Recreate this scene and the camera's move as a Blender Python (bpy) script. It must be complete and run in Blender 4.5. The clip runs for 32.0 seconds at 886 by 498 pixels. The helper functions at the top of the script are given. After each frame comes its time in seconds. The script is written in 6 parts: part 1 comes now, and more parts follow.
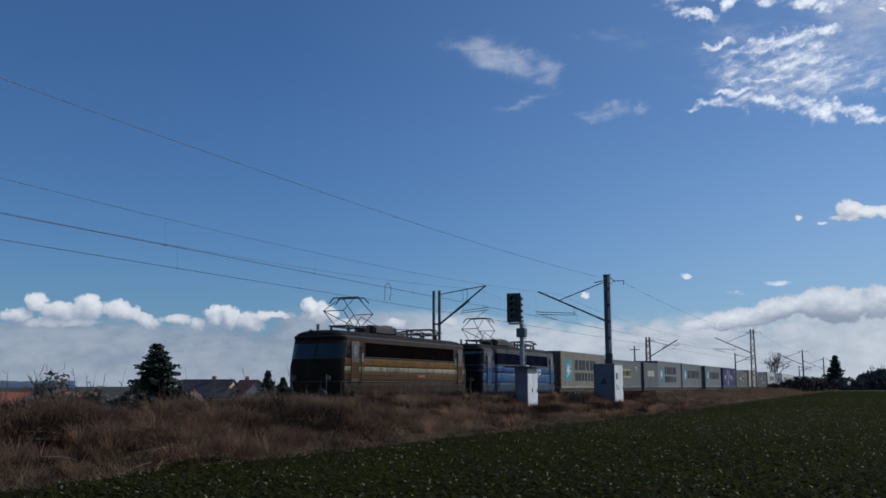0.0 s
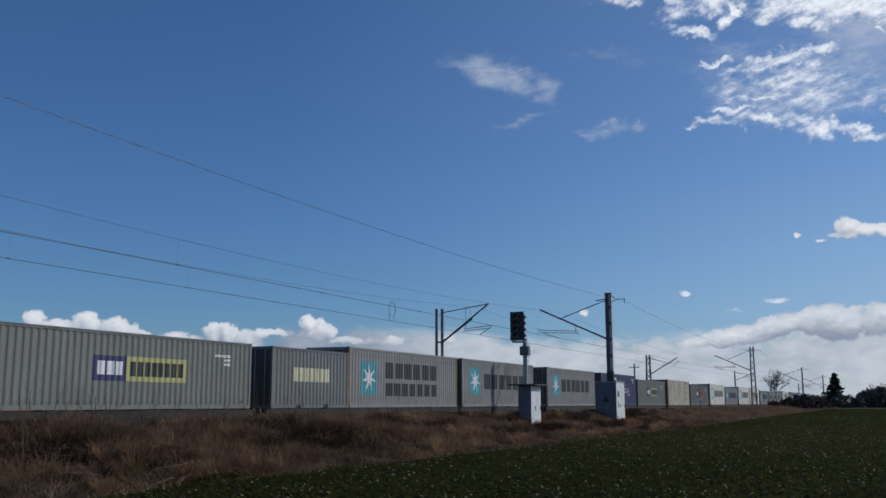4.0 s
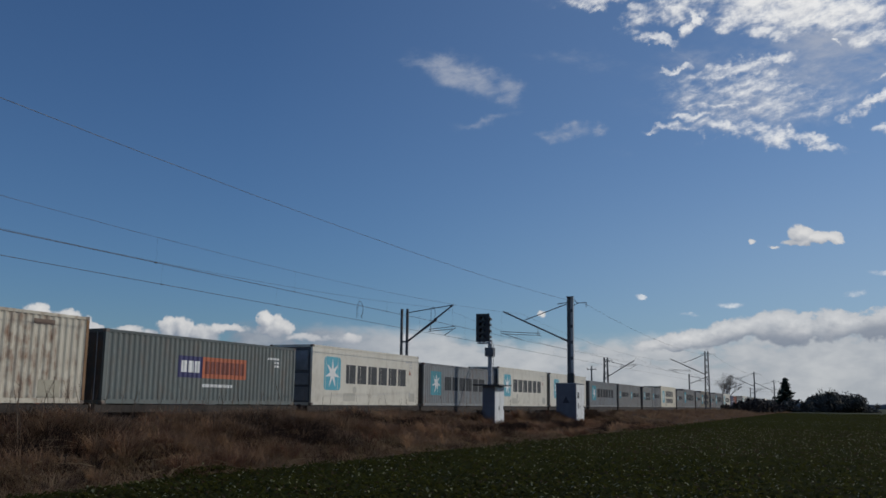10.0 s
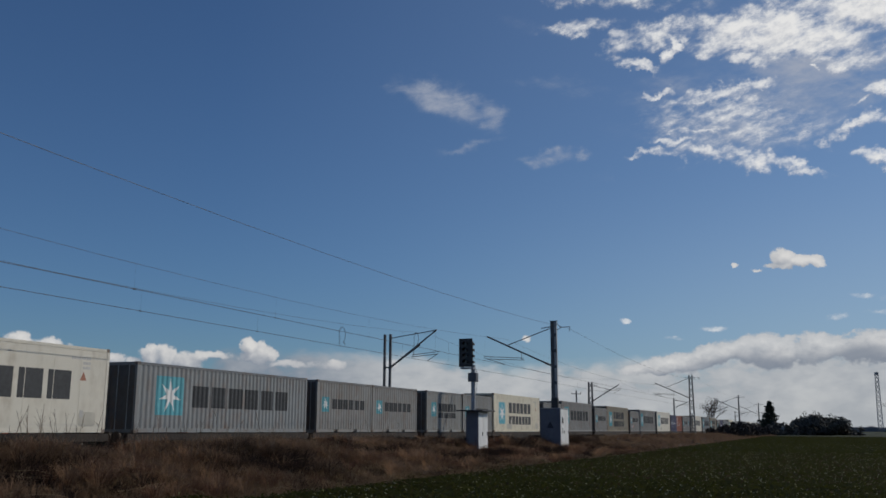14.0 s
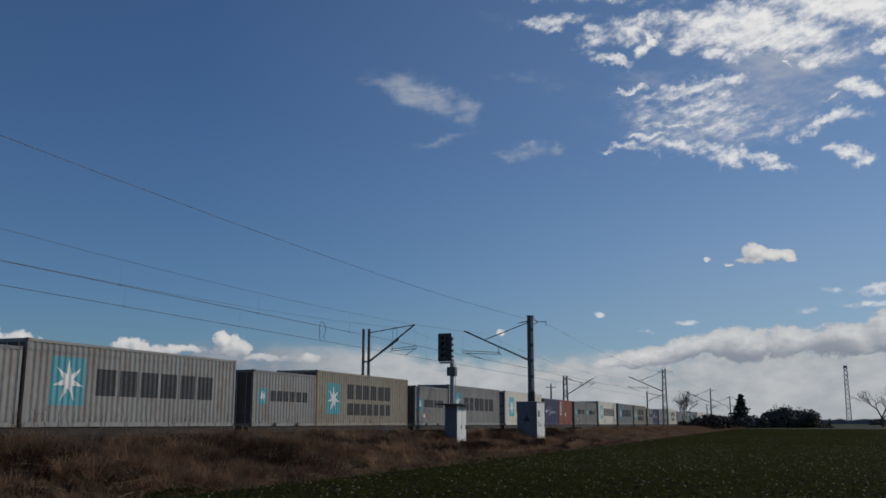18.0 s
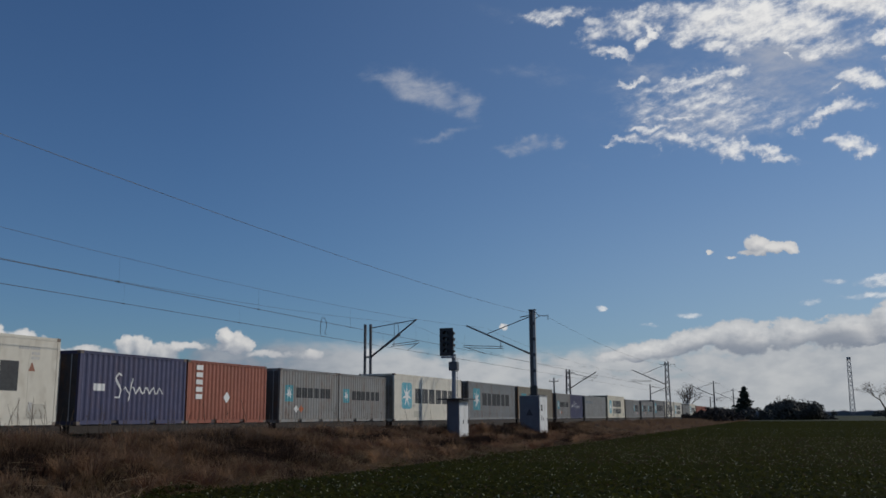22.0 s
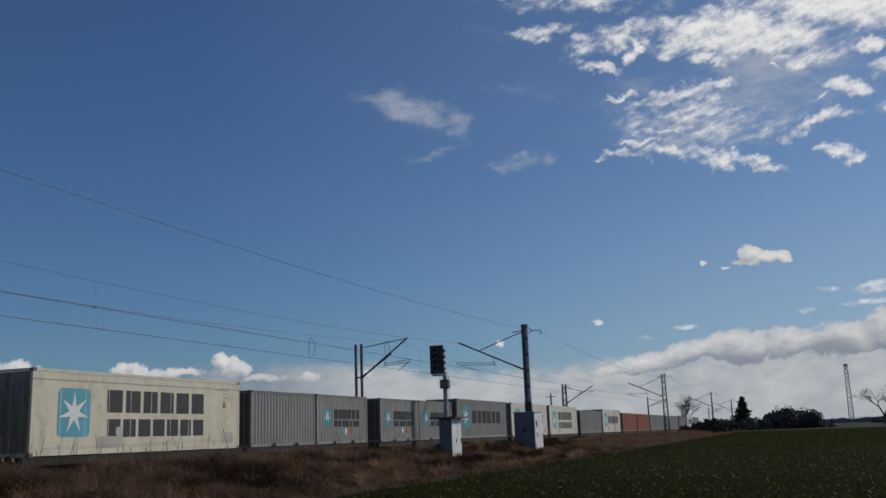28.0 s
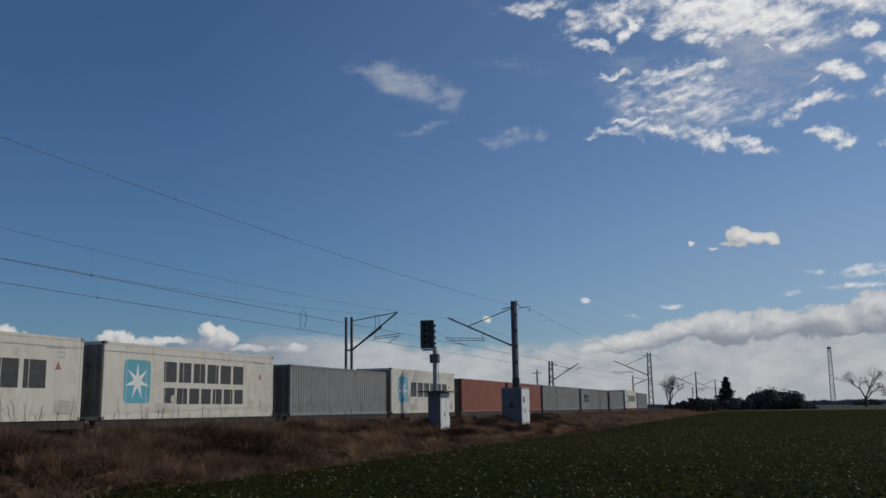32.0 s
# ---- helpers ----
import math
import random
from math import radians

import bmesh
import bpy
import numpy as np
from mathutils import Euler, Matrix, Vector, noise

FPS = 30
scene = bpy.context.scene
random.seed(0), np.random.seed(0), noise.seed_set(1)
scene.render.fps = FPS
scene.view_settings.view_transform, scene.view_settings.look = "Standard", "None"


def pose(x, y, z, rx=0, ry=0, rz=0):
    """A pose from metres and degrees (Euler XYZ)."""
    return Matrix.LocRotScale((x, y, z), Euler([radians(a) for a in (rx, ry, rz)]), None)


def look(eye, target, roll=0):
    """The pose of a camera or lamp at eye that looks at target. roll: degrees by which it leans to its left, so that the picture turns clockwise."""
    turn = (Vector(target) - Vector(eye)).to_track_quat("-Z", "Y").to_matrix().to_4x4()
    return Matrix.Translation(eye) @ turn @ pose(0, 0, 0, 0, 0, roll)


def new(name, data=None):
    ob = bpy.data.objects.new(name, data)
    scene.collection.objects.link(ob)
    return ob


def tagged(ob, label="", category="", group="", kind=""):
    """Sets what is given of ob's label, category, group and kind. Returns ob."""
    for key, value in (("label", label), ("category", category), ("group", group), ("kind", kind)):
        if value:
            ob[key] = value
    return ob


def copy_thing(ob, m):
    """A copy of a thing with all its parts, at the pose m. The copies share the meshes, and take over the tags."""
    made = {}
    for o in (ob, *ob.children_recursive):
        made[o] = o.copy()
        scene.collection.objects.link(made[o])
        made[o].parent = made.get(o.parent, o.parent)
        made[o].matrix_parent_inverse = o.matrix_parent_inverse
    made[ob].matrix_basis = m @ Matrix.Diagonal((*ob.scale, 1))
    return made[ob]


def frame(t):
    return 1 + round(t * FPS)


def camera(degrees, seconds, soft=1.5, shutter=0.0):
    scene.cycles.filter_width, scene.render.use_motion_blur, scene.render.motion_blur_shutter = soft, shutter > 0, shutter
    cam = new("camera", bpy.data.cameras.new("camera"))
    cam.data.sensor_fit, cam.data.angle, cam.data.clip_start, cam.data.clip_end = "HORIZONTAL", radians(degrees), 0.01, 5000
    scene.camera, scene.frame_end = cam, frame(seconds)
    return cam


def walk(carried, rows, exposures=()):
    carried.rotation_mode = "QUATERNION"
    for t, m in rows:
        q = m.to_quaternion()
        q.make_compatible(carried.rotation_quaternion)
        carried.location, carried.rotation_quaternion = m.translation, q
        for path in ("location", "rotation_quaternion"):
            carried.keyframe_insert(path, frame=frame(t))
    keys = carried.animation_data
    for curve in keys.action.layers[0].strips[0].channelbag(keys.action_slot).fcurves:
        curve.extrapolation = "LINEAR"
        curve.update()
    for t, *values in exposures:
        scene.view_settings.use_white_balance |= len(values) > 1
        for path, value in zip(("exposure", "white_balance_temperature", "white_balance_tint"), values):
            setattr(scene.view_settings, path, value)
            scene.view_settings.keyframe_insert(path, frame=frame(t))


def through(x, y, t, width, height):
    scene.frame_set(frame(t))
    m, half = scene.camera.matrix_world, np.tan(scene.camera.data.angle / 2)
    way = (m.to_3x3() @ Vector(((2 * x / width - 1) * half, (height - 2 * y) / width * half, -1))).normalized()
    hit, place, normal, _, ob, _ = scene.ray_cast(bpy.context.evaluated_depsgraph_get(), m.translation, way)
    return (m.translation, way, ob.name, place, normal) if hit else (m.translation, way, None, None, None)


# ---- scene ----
cam = camera(51.1, 32.0, soft=1.6)
PATH = [
    (0.0, 1.445, 0.020, 98.405, 0.064, -64.122),
    (0.5, 1.487, -0.004, 98.621, 0.061, -63.914),
    (1.0, 1.469, 0.006, 98.833, 0.032, -63.719),
    (1.5, 1.453, 0.005, 98.997, -0.025, -63.616),
    (2.0, 1.421, -0.026, 99.197, 0.056, -63.575),
    (2.5, 1.319, 0.002, 99.315, -0.003, -63.723),
    (3.0, 1.176, -0.041, 99.441, 0.002, -63.858),
    (3.5, 0.986, -0.018, 99.570, 0.064, -64.035),
    (5.5, 0.161, 0.036, 98.681, 0.045, -64.781),
    (6.0, 0.003, 0.001, 98.491, 0.003, -64.930),
    (6.5, -0.000, 0.017, 98.474, -0.149, -65.179),
    (7.0, -0.025, 0.031, 98.579, -0.525, -65.490),
    (7.5, -0.058, 0.048, 98.741, -0.688, -65.788),
    (8.0, -0.101, 0.029, 98.899, -0.758, -66.069),
    (8.5, -0.142, 0.021, 99.002, -0.802, -66.290),
    (9.0, -0.211, 0.034, 99.072, -0.804, -66.529),
    (9.5, -0.249, -0.002, 99.209, -0.812, -66.683),
    (10.0, -0.302, 0.020, 99.426, -0.763, -66.868),
    (10.5, -0.328, 0.021, 99.686, -0.714, -67.008),
    (11.0, -0.277, 0.000, 100.006, -0.793, -67.116),
    (11.5, -0.205, -0.016, 100.333, -0.733, -67.186),
    (12.0, -0.140, -0.004, 100.723, -0.704, -67.152),
    (12.5, -0.075, 0.003, 100.999, -0.667, -67.162),
    (13.0, -0.065, 0.017, 101.150, -0.533, -67.318),
    (13.5, -0.075, 0.007, 101.158, -0.380, -67.500),
    (14.0, -0.136, -0.019, 100.995, -0.277, -67.768),
    (14.5, -0.241, -0.023, 100.832, -0.133, -68.076),
    (16.5, -0.618, -0.084, 100.447, -0.068, -69.142),
    (17.0, -0.716, -0.067, 100.491, -0.097, -69.281),
    (17.5, -0.810, -0.037, 100.517, -0.113, -69.380),
    (18.0, -0.842, -0.034, 100.608, -0.145, -69.332),
    (18.5, -0.816, -0.043, 100.719, -0.143, -69.272),
    (19.0, -0.742, -0.054, 100.848, -0.089, -69.207),
    (19.5, -0.687, -0.054, 100.948, -0.110, -69.141),
    (20.0, -0.631, -0.065, 101.011, 0.000, -69.086),
    (20.5, -0.613, -0.047, 100.914, 0.076, -69.059),
    (21.0, -0.600, -0.048, 100.697, 0.191, -69.031),
    (21.5, -0.622, -0.048, 100.453, 0.240, -69.036),
    (22.0, -0.637, -0.032, 100.301, 0.322, -69.114),
    (22.5, -0.678, -0.019, 100.266, 0.436, -69.193),
    (23.0, -0.697, -0.034, 100.223, 0.487, -69.257),
    (23.5, -0.726, -0.009, 100.201, 0.696, -69.332),
    (24.0, -0.673, -0.016, 100.244, 0.805, -69.278),
    (24.5, -0.563, -0.042, 100.382, 0.825, -69.219),
    (25.0, -0.421, -0.058, 100.593, 0.970, -69.228),
    (25.5, -0.282, -0.079, 100.837, 1.024, -69.227),
    (27.5, 0.130, -0.120, 101.636, 1.740, -69.167),
    (28.0, 0.151, -0.090, 101.437, 1.984, -69.173),
    (28.5, 0.150, -0.105, 101.026, 2.112, -69.150),
    (29.0, 0.083, -0.090, 100.652, 2.173, -69.171),
    (29.5, 0.012, -0.084, 100.396, 2.168, -69.197),
    (30.0, -0.075, -0.080, 100.210, 1.965, -69.308),
    (30.5, -0.157, -0.083, 100.111, 1.690, -69.459),
    (31.0, -0.192, -0.055, 100.039, 1.418, -69.668),
    (31.5, -0.214, -0.064, 99.955, 1.074, -69.866),
    (32.0, -0.242, -0.049, 99.850, 0.824, -70.075),
]
walk(cam, [(t, pose(x, y, 1.65, rx, ry, rz)) for t, x, y, rx, ry, rz in PATH], [(0.0, -0.06, 5830, 10), (3.0, -0.08, 5880, 10), (6.0, -0.15, 6080, 10), (9.0, -0.24, 6290, 10), (13.0, -0.32, 6440, 10), (32.0, -0.32, 6440, 10)])

# ---- light ----
SUN_AZ, SUN_EL = -46.0, 31.0          # degrees from the track's direction (+x), above the horizon


def sky_world():
    w = bpy.data.worlds.new("sky")
    scene.world = w
    w.use_nodes = True
    nt = w.node_tree
    nt.nodes.clear()
    N, L = nt.nodes.new, nt.links.new

    def math_(op, a, b=None, c=None, clamp=False):
        n = N("ShaderNodeMath")
        n.operation, n.use_clamp = op, clamp
        for i, v in enumerate((a, b, c)):
            if v is None:
                continue
            if isinstance(v, (int, float)):
                n.inputs[i].default_value = v
            else:
                L(v, n.inputs[i])
        return n.outputs[0]

    def ramp(v, lo, hi, smooth=True):
        n = N("ShaderNodeMapRange")
        n.interpolation_type = "SMOOTHSTEP" if smooth else "LINEAR"
        n.inputs["From Min"].default_value, n.inputs["From Max"].default_value = lo, hi
        L(v, n.inputs["Value"])
        return n.outputs["Result"]

    def mix(f, a, b):
        n = N("ShaderNodeMix")
        n.data_type = "RGBA"
        for v, k in ((f, 0), (a, 6), (b, 7)):
            if isinstance(v, tuple):
                n.inputs[k].default_value = (*v, 1)
            elif isinstance(v, (int, float)):
                n.inputs[k].default_value = v
            else:
                L(v, n.inputs[k])
        return n.outputs[2]

    sky = N("ShaderNodeTexSky")
    sky.sky_type, sky.sun_disc = "NISHITA", False
    sky.sun_elevation, sky.sun_rotation = radians(SUN_EL), radians(90 - SUN_AZ)
    sky.air_density, sky.dust_density, sky.ozone_density, sky.altitude = 1.0, 0.6, 2.2, 300
    tone = N("ShaderNodeMix")
    tone.data_type, tone.blend_type = "RGBA", "MULTIPLY"
    tone.inputs[0].default_value = 1
    L(sky.outputs[0], tone.inputs[6])
    tone.inputs[7].default_value = (SKY * 0.68, SKY * 0.945, SKY * 1.25, 1)

    co = N("ShaderNodeTexCoord")
    sep = N("ShaderNodeSeparateXYZ")
    L(co.outputs["Generated"], sep.inputs[0])
    az = math_("MULTIPLY", math_("ARCTAN2", sep.outputs[1], sep.outputs[0]), 57.29578)
    el = math_("MULTIPLY", math_("ARCSINE", sep.outputs[2]), 57.29578)
    flat = N("ShaderNodeCombineXYZ")
    L(az, flat.inputs[0])
    L(el, flat.inputs[1])
    pos = flat.outputs[0]

    def noise_(scale, detail, rough, size=(1, 1, 1), turn=0.0, shift=0.0, dist=0.0, at=None):
        """Noise in degrees of sky, drawn out by size along axes turned by turn."""
        m = N("ShaderNodeMapping")
        m.vector_type = "TEXTURE"
        m.inputs["Location"].default_value = (shift, shift * 0.7, 0)
        m.inputs["Rotation"].default_value = (0, 0, radians(turn))
        m.inputs["Scale"].default_value = size
        L(at or pos, m.inputs[0])
        n = N("ShaderNodeTexNoise")
        n.inputs["Scale"].default_value, n.inputs["Detail"].default_value = scale, detail
        n.inputs["Roughness"].default_value, n.inputs["Distortion"].default_value = rough, dist
        L(m.outputs[0], n.inputs["Vector"])
        return n.outputs["Fac"]

    def blobs(rows, lo=0.0, hi=0.55, at=None):
        """Soft ellipses (azimuth, elevation, half width, half height, turn, weight), joined by their maximum."""
        out = None
        for a, e, ra, re, turn, weight in rows:
            m = N("ShaderNodeMapping")
            m.vector_type = "TEXTURE"
            m.inputs["Location"].default_value = (a, e, 0)
            m.inputs["Rotation"].default_value = (0, 0, radians(turn))
            m.inputs["Scale"].default_value = (ra, re, 1)
            L(at or pos, m.inputs[0])
            g = N("ShaderNodeTexGradient")
            g.gradient_type = "SPHERICAL"
            L(m.outputs[0], g.inputs[0])
            v = math_("MULTIPLY", ramp(g.outputs["Fac"], lo, hi), weight)
            out = v if out is None else math_("MAXIMUM", out, v)
        return out

    def moved(daz, de):
        n = N("ShaderNodeVectorMath")
        n.operation = "ADD"
        L(pos, n.inputs[0])
        n.inputs[1].default_value = (daz, de, 0)
        return n.outputs[0]

    def warped(amount, scale, at):
        """The place pushed about by noise, which frays the outlines of the clouds."""
        n, k = N("ShaderNodeTexNoise"), N("ShaderNodeVectorMath")
        n.inputs["Scale"].default_value, n.inputs["Detail"].default_value, n.inputs["Roughness"].default_value = scale, 5, 0.6
        L(at, n.inputs["Vector"])
        k.operation = "MULTIPLY_ADD"
        L(n.outputs["Color"], k.inputs[0])
        k.inputs[1].default_value = (amount * 1.4, amount, 0)
        o = N("ShaderNodeVectorMath")
        o.operation = "ADD"
        o.inputs[1].default_value = (-amount * 0.7, -amount * 0.5, 0)
        L(at, o.inputs[0])
        L(o.outputs[0], k.inputs[2])
        return k.outputs[0]

    def around(v, mid, gain):
        return math_("MULTIPLY", math_("SUBTRACT", v, mid), gain)

    sunward = moved(-0.30, 0.42)
    # high broken cloud: woolly sheets and flakes, lit on the side of the sun
    def high(at):
        wool = math_("ADD", math_("MULTIPLY", noise_(0.62, 8, 0.58, (1.5, 0.75, 1), -13, 3.1, 0.15, at), 0.60), math_("MULTIPLY", noise_(1.7, 7, 0.66, (1.45, 0.75, 1), -10, 7.7, 0.2, at), 0.45))
        body = math_("MAXIMUM", blobs(SHEET + STREAK + BAND, 0.0, 1.0, warped(2.6, 0.55, at)), blobs(LOW_STREAK, 0.0, 0.8, warped(0.5, 1.2, at)))
        return math_("MULTIPLY", math_("ADD", body, around(wool, 0.505, 3.6)), ramp(body, 0.0, 0.42))

    dense = high(pos)
    relief = math_("SUBTRACT", dense, high(moved(-0.22, 0.30)))
    thick = math_("MULTIPLY", ramp(dense, 0.0, 1.45), 0.98)
    # veils: thin fibres, half clear
    fibre = math_("ADD", math_("MULTIPLY", noise_(0.42, 8, 0.58, (2.0, 0.7, 1), 17, 1.3, 0.3), 0.65), math_("MULTIPLY", noise_(1.3, 7, 0.6, (1.8, 0.7, 1), -8, 2.6, 0.3), 0.40))
    sheer = blobs(VEIL, 0.0, 1.0, warped(2.2, 0.4, pos))
    veil = math_("MULTIPLY", ramp(math_("MULTIPLY", math_("ADD", sheer, around(fibre, 0.52, 3.4)), ramp(sheer, 0.0, 0.8)), 0.0, 1.5), 0.78)
    high_lit = math_("MULTIPLY_ADD", relief, 0.60, math_("MULTIPLY_ADD", ramp(dense, 0.25, 1.0), 0.5, 0.34), clamp=True)

    # heaps: crisp domes with flat grey feet
    def heaps(at):
        lump = math_("ADD", math_("MULTIPLY", noise_(0.70, 3, 0.45, (1, 0.9, 1), 0, 11.3, 0.1, at), 0.60), math_("MULTIPLY", noise_(1.9, 6, 0.52, (1, 0.9, 1), 0, 4.3, 0.1, at), 0.42))
        body = blobs(HEAP_TOWN + HEAP_MIDDLE + HEAP_SUNNY, 0.0, 1.0, warped(0.9, 1.1, at))
        return math_("MULTIPLY", math_("ADD", math_("MULTIPLY", body, 1.35), around(lump, 0.50, 1.6)), ramp(body, 0.0, 0.22))

    heap_v = heaps(pos)
    heap = ramp(heap_v, 0.22, 0.62)
    heap_relief = math_("SUBTRACT", heap_v, heaps(sunward))
    foot = math_("MULTIPLY", ramp(math_("ADD", el, math_("MULTIPLY", noise_(0.5, 4, 0.5, (1.4, 1, 1), 0, 5.3, 0.2), 1.6)), 3.9, 5.8), 0.40)
    heap_lit = math_("MULTIPLY_ADD", heap_relief, 0.40, math_("ADD", foot, 0.15), clamp=True)
    # the long cloud above the horizon: bright rim, blue-grey belly
    def rims(at):
        curl = math_("ADD", math_("MULTIPLY", noise_(0.55, 5, 0.5, (1.5, 0.85, 1), -3, 2.2, 0.1, at), 0.55), math_("MULTIPLY", noise_(1.6, 6, 0.55, (1.4, 0.9, 1), 0, 6.2, 0.1, at), 0.46))
        body = blobs(RIM, 0.0, 0.8, warped(1.3, 0.6, at))
        return math_("MULTIPLY", math_("ADD", math_("MULTIPLY", body, 1.3), around(curl, 0.50, 2.9)), ramp(body, 0.0, 0.25))

    rim_v = rims(pos)
    rim = math_("MULTIPLY", ramp(rim_v, 0.30, 0.75), 0.92)
    rim_lit = math_("MULTIPLY_ADD", math_("SUBTRACT", rim_v, rims(moved(-0.4, 0.75))), 0.40, 0.34, clamp=True)
    rim_lit = math_("MULTIPLY", rim_lit, math_("SUBTRACT", 1.0, math_("MULTIPLY", blobs(BELLY, 0.0, 0.8), 0.80)))
    # hazy bank that closes the sky along the horizon
    brow = math_("ADD", math_("MULTIPLY", noise_(0.16, 5, 0.55, (1.3, 1, 1), 0, 2.2, 0.3), 0.6), math_("MULTIPLY", noise_(0.9, 6, 0.58, (1.4, 0.8, 1), 0, 6.2, 0.2), 0.4))
    top = math_("ADD", math_("MULTIPLY", ramp(az, 20.0, -6.0), 1.5), math_("MULTIPLY_ADD", math_("SUBTRACT", brow, 0.5), 2.4, math_("MULTIPLY_ADD", math_("MULTIPLY", ramp(az, 17.0, 26.0), ramp(az, 41.0, 35.0)), 0.75, 3.75)))
    over = math_("SUBTRACT", top, el)
    soft = math_("ADD", math_("MULTIPLY", noise_(0.30, 5, 0.5, (1.8, 0.8, 1), -3, 9.1, 0.2), 0.6), math_("MULTIPLY", noise_(1.1, 6, 0.55, (1.6, 0.8, 1), -2, 5.1, 0.2), 0.4))
    bank = math_("MULTIPLY", math_("MULTIPLY", ramp(over, -0.35, 0.75), ramp(math_("MULTIPLY_ADD", over, 0.055, soft), 0.36, 0.56)), 0.93)
    edge = math_("MULTIPLY", ramp(over, 1.0, 0.1), ramp(soft, 0.40, 0.58))
    bank_lit = math_("MAXIMUM", math_("MULTIPLY_ADD", ramp(soft, 0.34, 0.66), 0.34, 0.46), math_("MULTIPLY", edge, 0.95))
    left = ramp(az, 22.0, 33.0)                                     # smooth grey undersides over the town
    soft_lit = math_("MULTIPLY_ADD", ramp(soft, 0.38, 0.64), 0.24, 0.06)
    bank_lit = math_("ADD", math_("MULTIPLY", bank_lit, math_("SUBTRACT", 1.0, left)), math_("MULTIPLY", soft_lit, left))

    # thin white haze that thickens towards the sun's side and the horizon
    haze = math_("MULTIPLY_ADD", ramp(az, 36.0, -10.0, False), 0.17, 0.0)
    haze = math_("MULTIPLY_ADD", math_("MULTIPLY", ramp(el, 17.0, 4.0), ramp(az, 30.0, -6.0)), 0.26, haze)
    c = mix(haze, tone.outputs[2], (0.42, 0.51, 0.59))
    c = mix(veil, c, (0.50, 0.53, 0.60))
    c = mix(thick, c, mix(high_lit, (0.42, 0.46, 0.55), (0.98, 0.97, 0.95)))
    c = mix(bank, c, mix(math_("MULTIPLY", ramp(el, 2.2, 0.0), 0.4), mix(bank_lit, BANK_GREY, BANK_WHITE), (0.46, 0.49, 0.52)))
    c = mix(rim, c, mix(rim_lit, (0.25, 0.29, 0.36), (0.86, 0.85, 0.83)))
    c = mix(math_("MULTIPLY", heap, 0.95), c, mix(heap_lit, (0.30, 0.34, 0.41), (0.86, 0.84, 0.81)))
    bg = N("ShaderNodeBackground")
    bg.inputs["Strength"].default_value = 1.0
    L(c, bg.inputs[0])
    out = N("ShaderNodeOutputWorld")
    L(bg.outputs[0], out.inputs[0])


SKY = 0.065
BANK_GREY, BANK_WHITE = (0.22, 0.265, 0.34), (0.74, 0.74, 0.73)
# clouds: azimuth, elevation, half length, half height, turn, weight, in degrees
SHEET = [
    (1.3, 22.7, 10.3, 2.25, 7, 1.30), (-4.3, 23.3, 9.6, 2.24, 13, 1.30), (10.0, 21.9, 2.7, 0.56, 13, 1.10), (7.6, 22.7, 1.9, 0.60, -62, 1.10),
    (11.1, 23.0, 2.4, 1.19, -23, 0.75), (13.5, 24.2, 4.7, 0.78, 0, 0.55), (5.2, 22.7, 1.9, 1.53, 7, 1.05), (3.4, 21.5, 2.3, 0.78, -2, 1.00),
    (-0.8, 20.5, 0.5, 0.32, 9, 1.00), (-5.8, 20.8, 2.0, 0.87, -10, 1.00), (11.6, 26.0, 10.6, 1.27, 7, 0.70), (-12.2, 20.3, 6.4, 3.47, 3, 1.10), (8.0, 23.5, 4.0, 1.40, -4, 0.90), (-2.6, 21.0, 4.6, 1.20, 5, 0.80), (-7.0, 19.2, 2.0, 0.90, 5, 0.80)]
STREAK = [
    (5.3, 19.6, 6.0, 0.83, -6, 0.95), (8.7, 20.1, 2.1, 0.40, -14, 0.75), (2.8, 20.0, 2.5, 0.72, -2, 1.00), (-4.8, 18.7, 2.3, 0.80, 15, 1.00),
    (-2.9, 18.3, 1.4, 0.35, -12, 0.70), (-3.2, 17.1, 3.9, 0.70, -10, 0.95), (-1.4, 16.5, 1.4, 0.64, 8, 0.85), (-9.1, 17.4, 4.0, 1.52, 0, 0.90)]
BAND = [
    (9.0, 16.4, 2.8, 0.51, -3, 0.85), (5.2, 16.3, 5.0, 0.73, 9, 0.90), (3.1, 15.7, 2.1, 0.86, 6, 1.00), (0.8, 15.1, 3.3, 0.55, 17, 1.00),
    (-3.8, 15.0, 2.4, 0.73, 3, 1.15), (5.8, 17.7, 5.0, 0.43, 3, 0.70), (7.7, 17.2, 2.7, 0.50, 0, 0.75), (4.0, 18.0, 10.8, 3.76, 4, 0.50),
    (-8.5, 14.7, 3.3, 0.92, 4, 1.00)]
LOW_STREAK = [
    (5.9, 5.9, 1.2, 0.34, 3, 0.65), (-0.9, 6.4, 1.0, 0.33, -4, 0.54), (-2.3, 7.5, 1.1, 0.29, 1, 0.54), (-4.8, 7.4, 2.1, 0.59, -4, 0.79),
    (-4.5, 6.6, 2.7, 0.31, 1, 0.68), (8.3, 5.4, 1.0, 0.21, 3, 0.43), (11.1, 6.5, 0.5, 0.35, 2, 0.65), (-8.0, 7.3, 3.2, 0.85, -3, 0.72),
    (-3.3, 6.6, 1.8, 0.24, 2, 0.43)]
